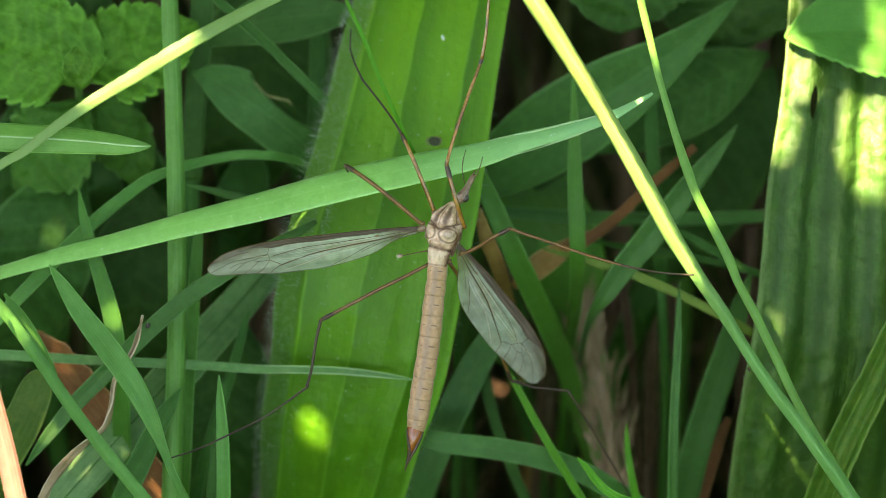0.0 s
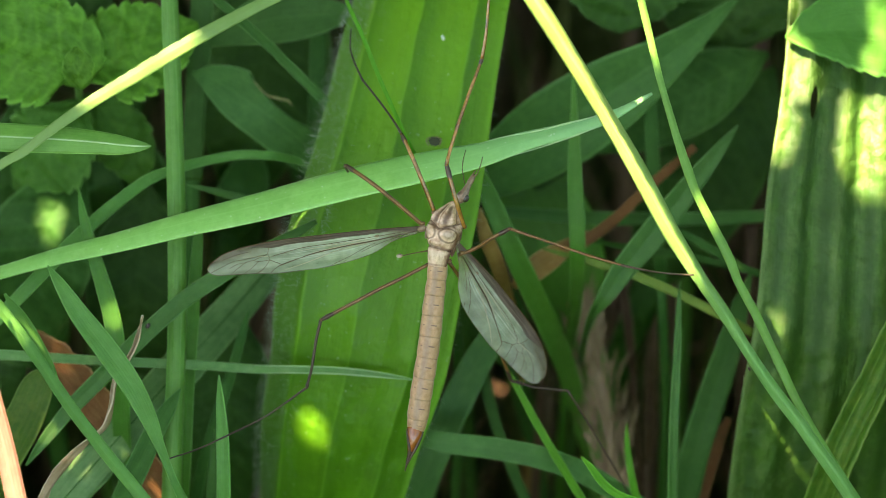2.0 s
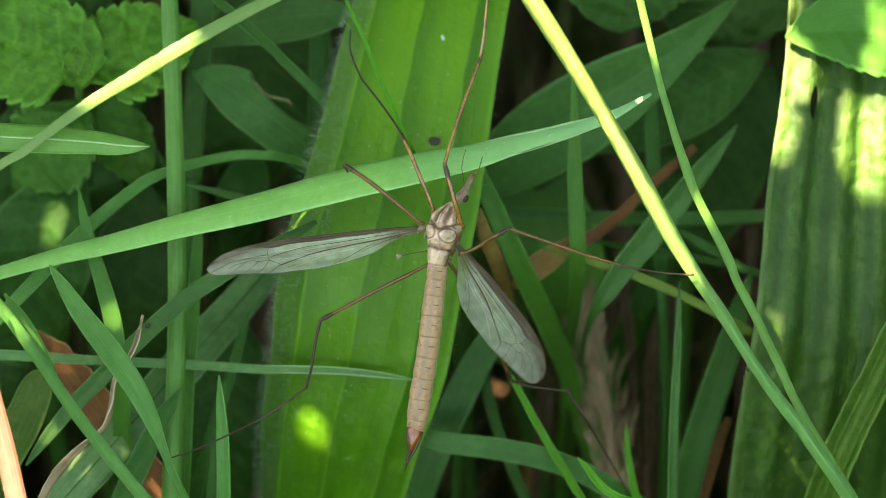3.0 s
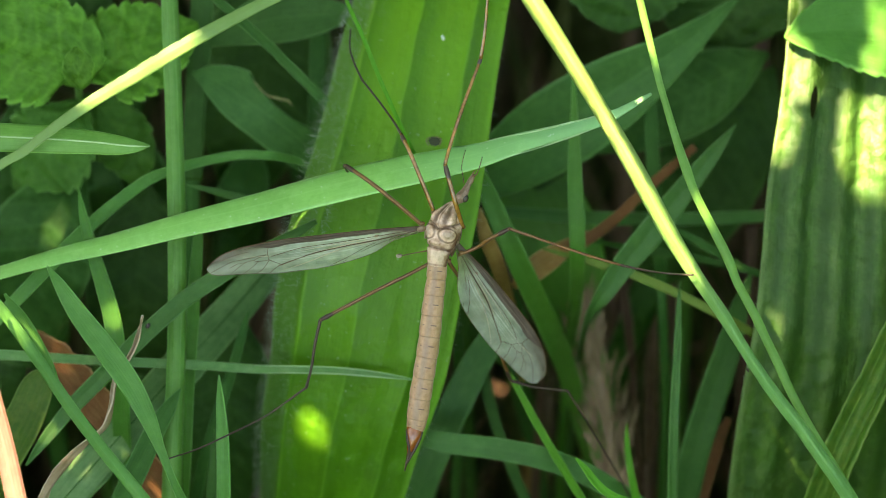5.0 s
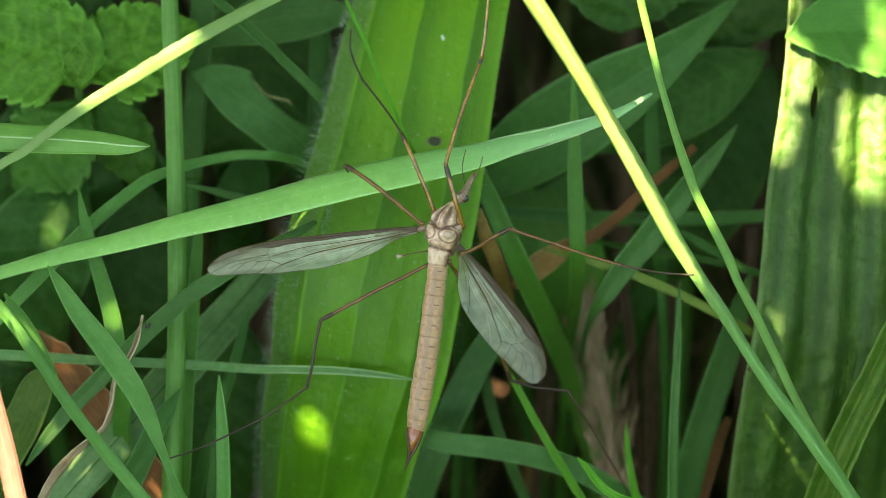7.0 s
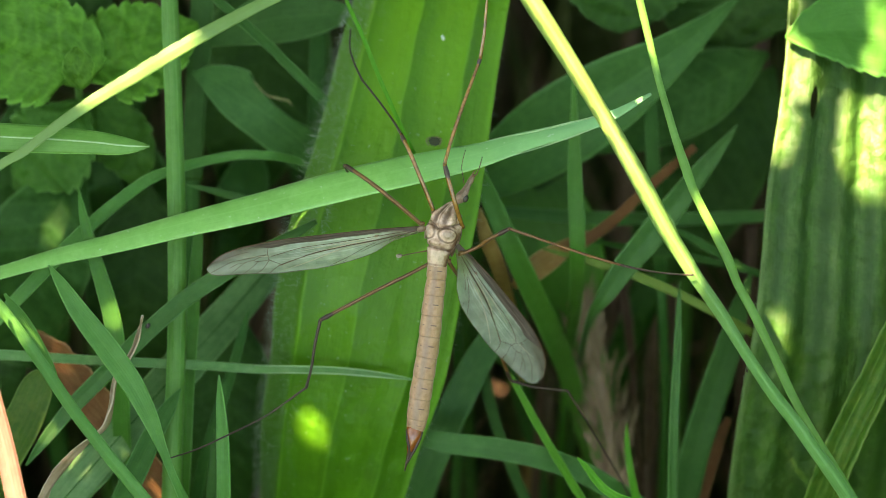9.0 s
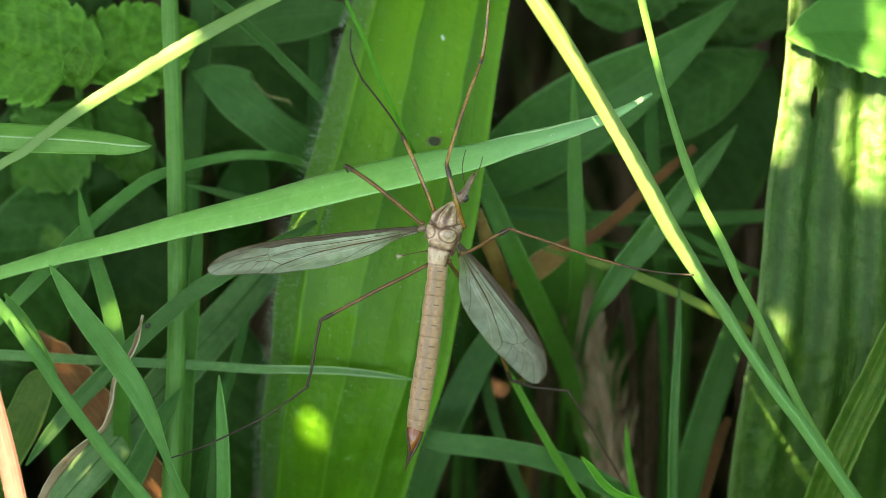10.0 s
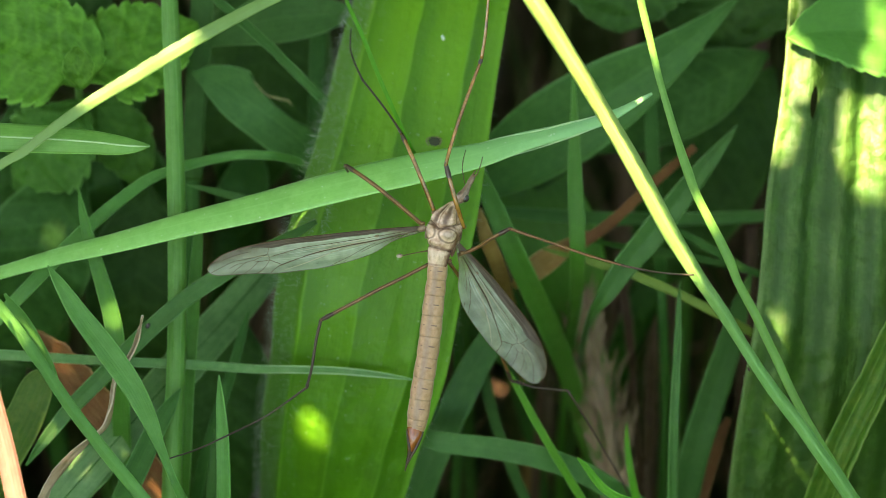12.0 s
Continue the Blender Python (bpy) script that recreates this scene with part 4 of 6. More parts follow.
B["sunny"] = grass([(-7.06, 25.53, 5, 0.2), (-10.98, 23.47, 5, 0.69), (-15.39, 21.41, 5, 0.98), (-18.82, 19.65, 5, 1.13), (-22.74, 17.49, 5, 1.27), (-26.66, 15.09, 5, 1.27), (-30.58, 12.69, 5, 1.08), (-34.01, 10.29, 5, 0.88), (-36.49, 8.39, 4.8, 0.83), (-38.48, 7.26, 4.6, 0.79), (-42.68, 4.25, 3, 0.99)],
                   M_GRASS_SUN, "slender yellow-green grass blade lit by sun across the middle", slim=0.98, fold=-0.12, nx=9, ny=90)
B["left_tip"] = grass([(-25.41, 8.96, 3.8, 0.1), (-26.54, 8.96, 3.8, 0.98), (-28.02, 9.06, 3.8, 1.67), (-30.25, 9.31, 3.7, 2.07), (-33.73, 9.57, 3.4, 2.42), (-38.73, 9.83, 3, 2.57), (-44.34, 10.07, 2, 2.58)], M_GRASS_TIP,
                      "flat pale green grass blade with a keel line and pointed tip", fold=-0.35, nx=11, ny=60, tilt=14, rib=M_RIM)
B["low_left"] = grass([(-34.86, -1.44, 1, 0.1), (-33.81, -3.04, 1, 1), (-32.07, -5.73, 1, 1.74), (-29.83, -8.67, 1, 2.04), (-27.59, -11.8, 1, 1.94), (-26.05, -14.82, 0.5, 1.5), (-24.95, -17.7, 0, 0.85), (-23.95, -20.2, 0, 0.65), (-22.79, -23.04, -1, 0.9), (-21.37, -27.17, -2, 1.11)],
                      M_GRASS_CLEAR, "pointed green grass blade leaning aside", fold=0.25, nx=9, ny=70, tilt=-10)
B["bright_left"] = grass([(-41.85, 0.05, 5, 0.39), (-39.89, -3.14, 5, 0.98), (-37.44, -6.32, 5, 1.18), (-34.99, -9.75, 5, 1.23), (-32.05, -14.06, 5, 1.27), (-28.86, -18.18, 5, 1.32), (-25.92, -21.76, 5, 1.37), (-22.25, -26.66, 5, 1.47)], M_GRASS_CLEAR,
                         "bright green grass blade with a sunlit end", slim=0.8, fold=-0.45, nx=9, ny=60)
B["pink"] = grass([(-40.63, -1.86, 11, 0.38), (-39.29, -7.12, 11, 1.24), (-38.29, -11.9, 11, 1.72), (-37.09, -16.68, 11, 1.91), (-36.04, -21.46, 11, 2.01), (-34.7, -26.72, 11, 2.1)], M_PINK,
                  "pale pinkish dry blade bleached by full sun", slim=0.85, fold=-0.3, nx=7, ny=50)
grass([(-38.33, -3.9, 3, 0.2), (-36.75, -6.37, 3, 1.28), (-34.78, -9.83, 3, 1.19), (-33.54, -12.3, 3, 0.4)], M_GRASS, "short green blade beside a bright one", root=False, nx=7, ny=30)
grass([(-12.81, 7.93, -18, 0.48), (-14.12, 8.45, -17.5, 0.8), (-16.14, 8.76, -15.5, 0.9), (-19.29, 8.8, -15, 0.95), (-22.92, 8.08, -14, 1.0), (-25.5, 7.27, -13.4, 1.05), (-27.67, 6.31, -13, 1.16), (-30.6, 4.03, -12, 1.31), (-32.64, 2.2, -11.5, 1.36), (-34.14, 0.73, -11, 1.41), (-36.61, -1.92, -10, 1.4), (-39.21, -4.63, -10, 1.35), (-42.85, -8.27, -10, 1.3)],
      M_GRASS_CLEAR, "arching bluish-green grass blade", slim=0.9, fold=0.2, nx=9, ny=90)
grass([(-33.41, 5.49, -9, 0.1), (-32.94, 2.9, -9, 0.83), (-32.32, 0.57, -9, 1.14), (-31.39, -2.54, -9, 1.45), (-30.41, -5.91, -9, 1.66), (-29.89, -9.27, -9, 1.76), (-29.81, -13.52, -11, 1.77), (-29.88, -18.96, -14, 1.69)], M_GRASS, "upright green grass blade with a fleck of sun",
      fold=0.3, nx=9, ny=60, tilt=12)
B["wide_low"] = grass([(-13.19, 2.54, -26, 0.45), (-15.56, -0.22, -24, 2.74), (-19.8, -5.39, -22, 3.59), (-24.28, -10.65, -17.5, 3.95), (-28.72, -15.89, -14, 3.8), (-32.56, -20.2, -13, 3.68), (-36.24, -24.41, -13, 3.47), (-40.34, -29.52, -14, 3.17)], M_GRASS_PALE,
                      "wide bluish-green grass blade with a sharp keel", fold=-0.2, nx=11, ny=70, rib=M_GRASS_DARK)
slender = grass([(-11.58, 2.53, -8.5, 0.41), (-15.72, 0.16, -8.5, 1.24), (-19.85, -2.12, -8.5, 1.5), (-23.47, -4.5, -8.5, 1.55), (-27.09, -7.6, -8.5, 1.55), (-30.71, -11.22, -8.5, 1.55), (-33.81, -14.32, -8.5, 1.45), (-36.4, -17.42, -8.5, 1.03), (-38.15, -19.8, -8.5, 0.16)], M_GRASS_BLUE,
      "slender bluish-green grass blade with a dark speck", root=False, fold=0.3, nx=9, ny=70)
level_blade = grass([(-2.55, -12.09, -10.6, 0.16), (-5.43, -11.64, -11.0, 0.53), (-9.63, -11.25, -11.6, 0.79), (-13.84, -11.16, -12.2, 0.89), (-17.56, -11.15, -13, 1.05), (-23.74, -10.67, -11.5, 1.15), (-30.54, -10.41, -11.5, 1.15), (-35.77, -10.09, -11.5, 1.15), (-40.92, -9.76, -11, 1.25), (-45.62, -9.55, -11, 1.25)], M_GRASS_PALE,
      "thin level grass blade crossing the leaves", slim=0.75, nx=7, ny=80, fold=0.2)
# whitish strips added for the bright edges of its right part
for rise in (0.2, -0.22):
    part("margin", tube_bm([(-2.75, -12.06 + rise * 0.2, -10.2, 0.02), (-5.43, -11.64 + rise, -10.5, 0.09), (-9.63, -11.25 + rise * 1.4, -11.1, 0.1), (-13.84, -11.16 + rise * 1.5, -11.7, 0.09), (-17.56, -11.15 + rise * 1.7, -12.4, 0.04)], 6), M_RIM, level_blade, "whitish strip for a lit edge")
grass([(-20.17, -11.33, -4, 0.1), (-20.02, -13.67, -4, 0.71), (-19.81, -16.71, -4, 1.12), (-19.71, -20.27, -4, 1.27), (-19.79, -23.92, -5, 1.27), (-20.07, -28.84, -8, 1.24)], M_GRASS_CLEAR, "short upright green grass blade", nx=9, ny=40, fold=0.35, tilt=15)
grass([(-20.93, -16.52, -9, 0.16), (-21.13, -19.63, -9, 0.73), (-21.32, -23.87, -10, 0.94), (-21.59, -28.24, -12, 0.94)], M_GRASS_DARK, "thin dark grass blade", nx=5, ny=30)
grass([(-22.64, 2.41, -12, 0.63), (-22.74, 0.58, -12, 0.94), (-23.06, -3.62, -12, 1.21), (-23.37, -8.33, -12, 1.26), (-23.78, -13.62, -13, 1.16), (-24.08, -18.96, -14, 1.16), (-24.58, -24.42, -16, 1.17)], M_GRASS, "upright green grass blade against a stem", nx=9, ny=50, fold=0.3)
B["slim_top"] = grass([(-9.78, 25.75, -2, 0.2), (-8.62, 22.23, -2, 0.55), (-7.26, 19.2, -2, 0.66), (-5.85, 15.69, -2.2, 0.66), (-4.65, 12.93, -2.6, 0.66), (-3.51, 10.46, -4, 0.66), (-2.36, 8.02, -7, 0.67), (-1.39, 4.95, -8, 0.67), (-0.62, 2.12, -8, 0.62), (-0.21, -3.05, -8.5, 0.52)], M_GRASS_FRESH,
                      "hair-thin green grass blade", slim=0.5, fold=-0.3, nx=5, ny=70, root=False)
grass([(12.28, 17.14, -17, 0.11), (12.39, 12.87, -17, 0.64), (12.44, 7.53, -17, 1.33), (12.66, 2.19, -17, 1.5), (12.8, -1.56, -19, 1.4), (12.92, -5.46, -26, 1.21), (12.9, -9.73, -38, 1.04), (13.05, -15.04, -52, 0.85)], M_GRASS, "upright bluish-green grass blade",
      nx=9, ny=60, fold=0.2)
B["right_tip"] = grass([(27.98, 11.76, -18.5, 0.1), (26.9, 10.36, -18.5, 0.86), (25.03, 8.0, -18.5, 1.72), (22.61, 4.99, -18.5, 2.37), (19.93, 1.55, -18.5, 2.69), (17.24, -1.67, -18.5, 2.37), (15.36, -4.51, -18.5, 1.62), (14.2, -6.45, -21, 0.75), (13.95, -8.88, -29, 0.56), (14.11, -12.88, -44, 0.53), (14.14, -18.3, -56, 0.49)],
                       M_GRASS_BLUE, "pointed green grass blade, bent at the middle", fold=0.25, nx=11, ny=80, tilt=-15)
grass([(4.27, 3.88, -31, 0.56), (8.2, 3.54, -31, 1.12), (14.38, 3.14, -31, 1.29), (20.57, 2.98, -31, 1.29), (26.75, 3.04, -31, 1.24), (32.93, 3.32, -31, 1.12), (39.18, 3.54, -31.5, 1.02), (48.28, 3.44, -32, 1.02)], M_GRASS_BLUE, "level grass blade in shade", nx=7, ny=50, fold=0.2)
grass([(22.18, -3.01, -14, 0.11), (22.02, -5.76, -14, 0.74), (21.91, -9.45, -14, 1.06), (21.65, -14.73, -14, 1.27), (21.57, -20.09, -15, 1.32), (21.68, -25.58, -17, 1.28)], M_GRASS_BLUE, "upright thin green grass blade", slim=0.68, nx=7, ny=50, fold=0.3)
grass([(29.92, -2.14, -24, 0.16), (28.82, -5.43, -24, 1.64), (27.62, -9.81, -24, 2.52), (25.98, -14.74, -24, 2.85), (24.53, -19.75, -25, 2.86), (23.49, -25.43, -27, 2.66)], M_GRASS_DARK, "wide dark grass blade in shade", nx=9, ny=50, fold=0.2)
grass([(3.1, 7.53, -17, 1.6), (4.38, 4.86, -17, 2.03), (6.03, 1.12, -17, 2.35), (8.1, -3.18, -20, 2.49), (10.37, -7.67, -26, 2.53), (12.82, -13.1, -36, 2.4), (15.15, -20.07, -46, 2.25), (17.5, -28.09, -56, 2.08)], M_GRASS, "broad dark grass blade in shade", slim=0.85, nx=9, ny=60, fold=0.2)
grass([(6.17, -11.65, -16, 0.43), (7.24, -13.51, -16, 0.64), (8.83, -16.44, -16, 0.74), (10.69, -19.63, -16, 0.74), (13.14, -23.71, -17, 0.75), (15.33, -27.82, -18, 0.75)], M_GRASS_FRESH, "thin bright green grass blade", nx=5, ny=40, fold=0.3)
B["curl_low"] = grass([(12, -18.6, -2, 0.2), (12.9, -19.61, -2, 0.91), (13.71, -20.71, -2, 1.11), (14.82, -21.72, -2, 1.11), (16.43, -22.43, -2, 1.01), (19.03, -23.23, -3, 0.91), (22.24, -25.45, -5, 0.82)], M_GRASS_FRESH, "bright green curled grass tip", slim=0.62, nx=7, ny=50, fold=0.4)
grass([(-2.63, -17.63, -18, 1.39), (0.32, -18.32, -17, 1.92), (4.06, -18.74, -17, 2.03), (8.33, -19.49, -17, 2.14), (12.11, -20.74, -18, 2.14), (15.39, -22.43, -19, 2.04), (19.91, -25.51, -22, 1.96)], M_GRASS_BLUE, "level dark green grass blade", nx=9, ny=50, fold=0.2)
grass([(6.58, -5.66, -22, 0.44), (5.22, -7.83, -22, 2.18), (3.32, -10.83, -22, 2.83), (1.14, -15.18, -22, 3.05), (-1.04, -20.15, -23, 3.06), (-2.97, -25.25, -25, 2.86)], M_GRASS_BLUE, "dark green grass blade leaning over", nx=9, ny=50, fold=0.2)
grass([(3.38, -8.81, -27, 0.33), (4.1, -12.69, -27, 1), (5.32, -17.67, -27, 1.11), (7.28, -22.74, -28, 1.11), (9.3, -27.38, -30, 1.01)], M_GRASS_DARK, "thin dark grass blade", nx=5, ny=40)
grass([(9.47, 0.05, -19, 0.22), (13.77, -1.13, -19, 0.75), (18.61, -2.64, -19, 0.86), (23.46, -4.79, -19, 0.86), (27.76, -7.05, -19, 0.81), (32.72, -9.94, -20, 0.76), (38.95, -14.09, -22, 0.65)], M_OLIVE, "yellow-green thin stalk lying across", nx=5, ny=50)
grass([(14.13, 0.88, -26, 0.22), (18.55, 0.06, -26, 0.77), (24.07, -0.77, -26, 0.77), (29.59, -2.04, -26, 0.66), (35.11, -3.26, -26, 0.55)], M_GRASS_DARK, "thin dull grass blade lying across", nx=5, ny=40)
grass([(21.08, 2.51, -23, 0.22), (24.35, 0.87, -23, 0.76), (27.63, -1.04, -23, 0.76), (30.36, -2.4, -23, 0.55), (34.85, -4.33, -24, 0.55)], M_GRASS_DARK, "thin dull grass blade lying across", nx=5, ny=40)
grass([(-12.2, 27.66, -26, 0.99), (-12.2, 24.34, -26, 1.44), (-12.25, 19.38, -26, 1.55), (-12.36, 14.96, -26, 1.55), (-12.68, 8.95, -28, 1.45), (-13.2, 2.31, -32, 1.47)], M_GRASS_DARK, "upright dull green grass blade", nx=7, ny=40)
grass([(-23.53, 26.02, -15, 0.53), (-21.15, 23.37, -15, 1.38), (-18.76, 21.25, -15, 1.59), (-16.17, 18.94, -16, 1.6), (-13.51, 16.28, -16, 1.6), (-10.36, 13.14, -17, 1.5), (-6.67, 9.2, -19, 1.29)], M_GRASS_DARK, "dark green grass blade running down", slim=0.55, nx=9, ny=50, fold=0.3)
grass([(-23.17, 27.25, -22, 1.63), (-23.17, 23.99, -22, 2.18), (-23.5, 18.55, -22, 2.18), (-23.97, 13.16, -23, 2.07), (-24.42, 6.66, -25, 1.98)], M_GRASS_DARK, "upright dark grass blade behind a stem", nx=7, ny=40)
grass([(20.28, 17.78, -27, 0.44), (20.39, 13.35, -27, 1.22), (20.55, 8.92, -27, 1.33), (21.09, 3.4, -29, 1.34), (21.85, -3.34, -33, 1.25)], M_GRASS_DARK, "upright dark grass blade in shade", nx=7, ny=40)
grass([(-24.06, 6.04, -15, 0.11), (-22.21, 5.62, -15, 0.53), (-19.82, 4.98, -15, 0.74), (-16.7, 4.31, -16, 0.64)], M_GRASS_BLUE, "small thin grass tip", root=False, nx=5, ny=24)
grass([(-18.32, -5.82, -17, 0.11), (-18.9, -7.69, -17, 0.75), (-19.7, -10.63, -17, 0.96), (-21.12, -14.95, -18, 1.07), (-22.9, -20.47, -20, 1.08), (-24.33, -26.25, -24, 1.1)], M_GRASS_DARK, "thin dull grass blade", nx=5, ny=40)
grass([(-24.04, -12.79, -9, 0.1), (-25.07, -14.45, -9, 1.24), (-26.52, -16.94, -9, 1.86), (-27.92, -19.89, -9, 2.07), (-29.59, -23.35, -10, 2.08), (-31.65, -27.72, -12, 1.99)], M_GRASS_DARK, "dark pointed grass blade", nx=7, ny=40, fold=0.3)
grass([(17.49, -16.62, -19, 0.11), (17.54, -18.78, -19, 0.54), (17.92, -21.47, -19, 0.7), (18.68, -24.79, -20, 0.76)], M_GRASS_FRESH, "thin bright grass blade in shade", nx=5, ny=30)
grass([(-36.09, -11.13, -10, 0.21), (-37.13, -12.43, -10, 3.12), (-38.43, -15.55, -10, 3.9), (-40.4, -18.74, -11, 4.18), (-43.34, -23.09, -13, 3.68)], M_RIBWORT_DARK, "green leaf with pale specks", nx=11, ny=40, fold=0.2, tilt=20)
part("fleck", blob_bm((-26.95, -7.02, -8.1), (0.5, 1, 0), (0.3, 0.2, 0.2), 8, 6), M_EYE, slender, "tiny dark speck")
part("fleck", blob_bm((26.38, -10.39, 6.2), (0.5, -1, 0), (0.22, 0.1, 0.1), 8, 6), M_LEG_DARK, B["stripe"], "small dark nick")


def build_stem():
    pts = rooted([(-25.42, 31.37, -11, 1.36), (-25.26, 23.02, -11, 1.57), (-25.06, 17.8, -11, 1.62), (-24.85, 12.58, -11, 1.67), (-24.59, 2.14, -11, 1.72), (-24.59, -8.3, -11, 1.77), (-24.9, -16.65, -11, 1.83), (-25.15, -24.05, -12, 1.89)], 10, 2.0)
    top = thing("grass_culm", ground_under(pts), "stout upright ridged green grass stem", "grass", "grass and leaves")
    part("stem", tube_bm(pts, 14, ny=60), M_STEM, top)
    rows, _ = spline(pts[:8], 40)
    for shift in (-0.42, -0.1, 0.25):
        part("ridge", tube_bm([(r[0] + shift * r[3], r[1], r[2] + r[3] * 0.5 * math.sqrt(1 - 4 * shift * shift) - 0.02, 0.1) for r in rows[::3]], 6), M_GRASS_TIP, top)
    return top


build_stem()

# ---- dead leaves and stalks ----
grass([(-26.87, -5.92, -3, 0.15), (-27.53, -8.55, -3, 0.4), (-28.44, -10.32, -3, 0.46), (-29.35, -11.84, -3, 0.66), (-29.65, -13.86, -3, 0.71), (-30.31, -15.89, -3, 0.76), (-32.08, -17.41, -3, 0.81), (-33.85, -19.28, -3, 1.01), (-35.22, -21.2, -3, 0.91), (-36.13, -23.23, -3, 0.91)], M_STRAW,
      "curled bleached dry grass blade", name="dry_grass", fold=0.8, twist=160, nx=9, ny=80, grain=0.5, ragged=0.1)
grass([(-39.43, -7.63, -15, 1.06), (-36.78, -9.59, -15, 2.97), (-34.13, -12.24, -15, 3.29), (-31.48, -15.58, -15, 3.39), (-28.94, -19.1, -16, 3.3), (-26.38, -22.91, -17, 3.2), (-23.98, -27.49, -20, 2.7)], M_RUST, "rust-brown dead leaf in the shade", name="dead_leaf", nx=9, ny=50,
      fold=0.4, tilt=15, ragged=0.1, seed=4)
grass([(3.24, 3.77, -15.5, 0.74), (4.14, 0.85, -15.5, 1.38), (5.4, -2.11, -20, 1.4), (6.92, -6.81, -36, 1.26), (8.6, -13.36, -55, 1.1)], M_OCHRE, "thin orange-brown dead grass blade", name="dead_leaf", nx=5, ny=40)
grass([(7.97, -1.58, -23, 0.44), (9.88, -0.6, -23, 1.42), (12.89, 0.33, -23, 1.2), (16.22, 2.52, -24, 1.1), (20.2, 6.13, -26, 0.99), (24.8, 10.06, -28, 0.78)], M_RUST, "brown dead stalk lying across", name="dead_leaf", root=False, nx=5, ny=40)
grass([(6.76, -3.65, -22.5, 0.55), (7.85, -2.78, -22.5, 1.85), (9.48, -1.47, -22.5, 2.4), (11.13, -0.38, -22.8, 1.96), (12.69, 0.6, -23.5, 1.31), (14.08, 1.59, -25, 0.44)], M_OCHRE, "ochre dead blade lying in the shade", name="dead_leaf", root=False, nx=7, ny=40, fold=0.3)
grass([(28.03, -16.56, -27, 0.55), (26.48, -19.89, -27, 1.66), (25.08, -24.41, -28, 2), (23.86, -29.06, -30, 1.9)], M_RUST, "brown dead blade in the shade", name="dead_leaf", nx=5, ny=30)
grass([(33.73, 22.71, -48, 1.19), (33.44, 17.34, -48, 2.03), (33.14, 10.79, -48, 2.03), (32.88, 2.46, -50, 1.8)], M_DEAD, "brown dead stalk in the shade", name="dead_leaf", nx=5, ny=30)

for pts_straw in ([(27.72, -14.44, -40, 0.35), (27.38, -17.92, -40, 1.28), (26.89, -22.06, -41, 1.51), (26.4, -26.81, -42, 1.4)],
                  [(18.46, -1.71, -44, 0.24), (18.82, -4.65, -44, 0.82), (19.29, -8.17, -44, 0.94), (19.89, -12.96, -46, 0.83)],
                  [(11.74, -2.28, -42, 0.23), (11.15, -4.61, -42, 0.7), (10.78, -7.56, -43, 0.7), (10.54, -11.78, -46, 0.59)],
                  [(22.33, -7.07, -47, 0.24), (21.86, -11.82, -47, 0.95), (21.81, -16.63, -48, 1.19), (21.72, -22.74, -50, 1.08)],
                  [(-13.44, 25.26, -50, 0.3), (-13.92, 21.06, -50, 1.2), (-14.39, 16.31, -51, 1.32), (-14.84, 11.0, -54, 1.22)]):
    grass(pts_straw, M_DEAD_BLADE, "brown dead straw in the shade", name="dead_leaf", nx=5, ny=30, fold=0.4, ragged=0.1)


def seed_head():
    """A dried flower spike: an axis with overlapping papery scales."""
    axis = [(13.8, -3.42, -40, 1.39), (14.5, -7.48, -40, 3.02), (15.43, -11.54, -40, 4.29), (16.47, -15.6, -40, 4.87), (17.28, -20.24, -40, 4.52), (18.04, -25.55, -41, 3.2)]
    pts = rooted(axis, 8, 1.5)
    top = thing("dry_seed_head", ground_under(pts), "dry beige seed head of a meadow plant", "plant")
    thin = [(*p[:3], min(p[3], 1.4) if len(p) > 3 else 1.2) for p in pts]
    part("stalk", tube_bm(thin, 6), M_STRAW, top)
    rows, _ = spline(axis, 60)
    rnd = random.Random(9)
    meshes = []
    for wide, bend in ((0.05, 0.3), (0.075, 0.2), (0.03, 0.1)):
        verts, faces = [], []
        for k in range(7):
            f = k / 6
            half = wide * math.sin(math.pi * min(1, f * 0.86 + 0.12)) ** 0.8
            lift = bend * (f - 0.4) ** 2
            verts += [(-half, f, lift), (0, f, lift + half * 0.55), (half, f, lift)]
        for k in range(6):
            a = 3 * k
            faces += [(a, a + 1, a + 4, a + 3), (a + 1, a + 2, a + 5, a + 4), (a + 3, a + 5, a + 2, a)]
        mesh = bpy.data.meshes.new("scale")
        mesh.from_pydata(verts, [], faces)
        mesh.uv_layers.new(name="UVMap")
        mesh.materials.append(M_HUSK)
        meshes.append(mesh)
    for i in range(300):
        r = rows[rnd.randrange(60)]
        a = rnd.uniform(0, 2 * math.pi)
        out = r[3] / 2 * rnd.uniform(0.35, 1.0)
        c = Vector((r[0] + math.cos(a) * out, r[1] + rnd.uniform(-1.5, 0.5), r[2] + math.sin(a) * out * 0.7))
        way = Vector((math.cos(a) * 0.3 - 0.14 + rnd.uniform(-0.2, 0.2), rnd.uniform(0.8, 1.0), math.sin(a) * 0.25 + 0.1)).normalized()
        s = way.cross(Vector((math.cos(a) * 0.6 + rnd.uniform(-0.3, 0.3), 0, math.sin(a) + 0.4))).normalized()
        m = Matrix((s, way, s.cross(way))).transposed().to_4x4()
        m.translation = c
        ob = new("scale", rnd.choice(meshes))
        ob.parent = top
        ob.matrix_basis = Matrix.Translation(-top.location) @ STAND @ m @ Matrix.Scale(rnd.uniform(1.5, 3.4), 4)


seed_head()


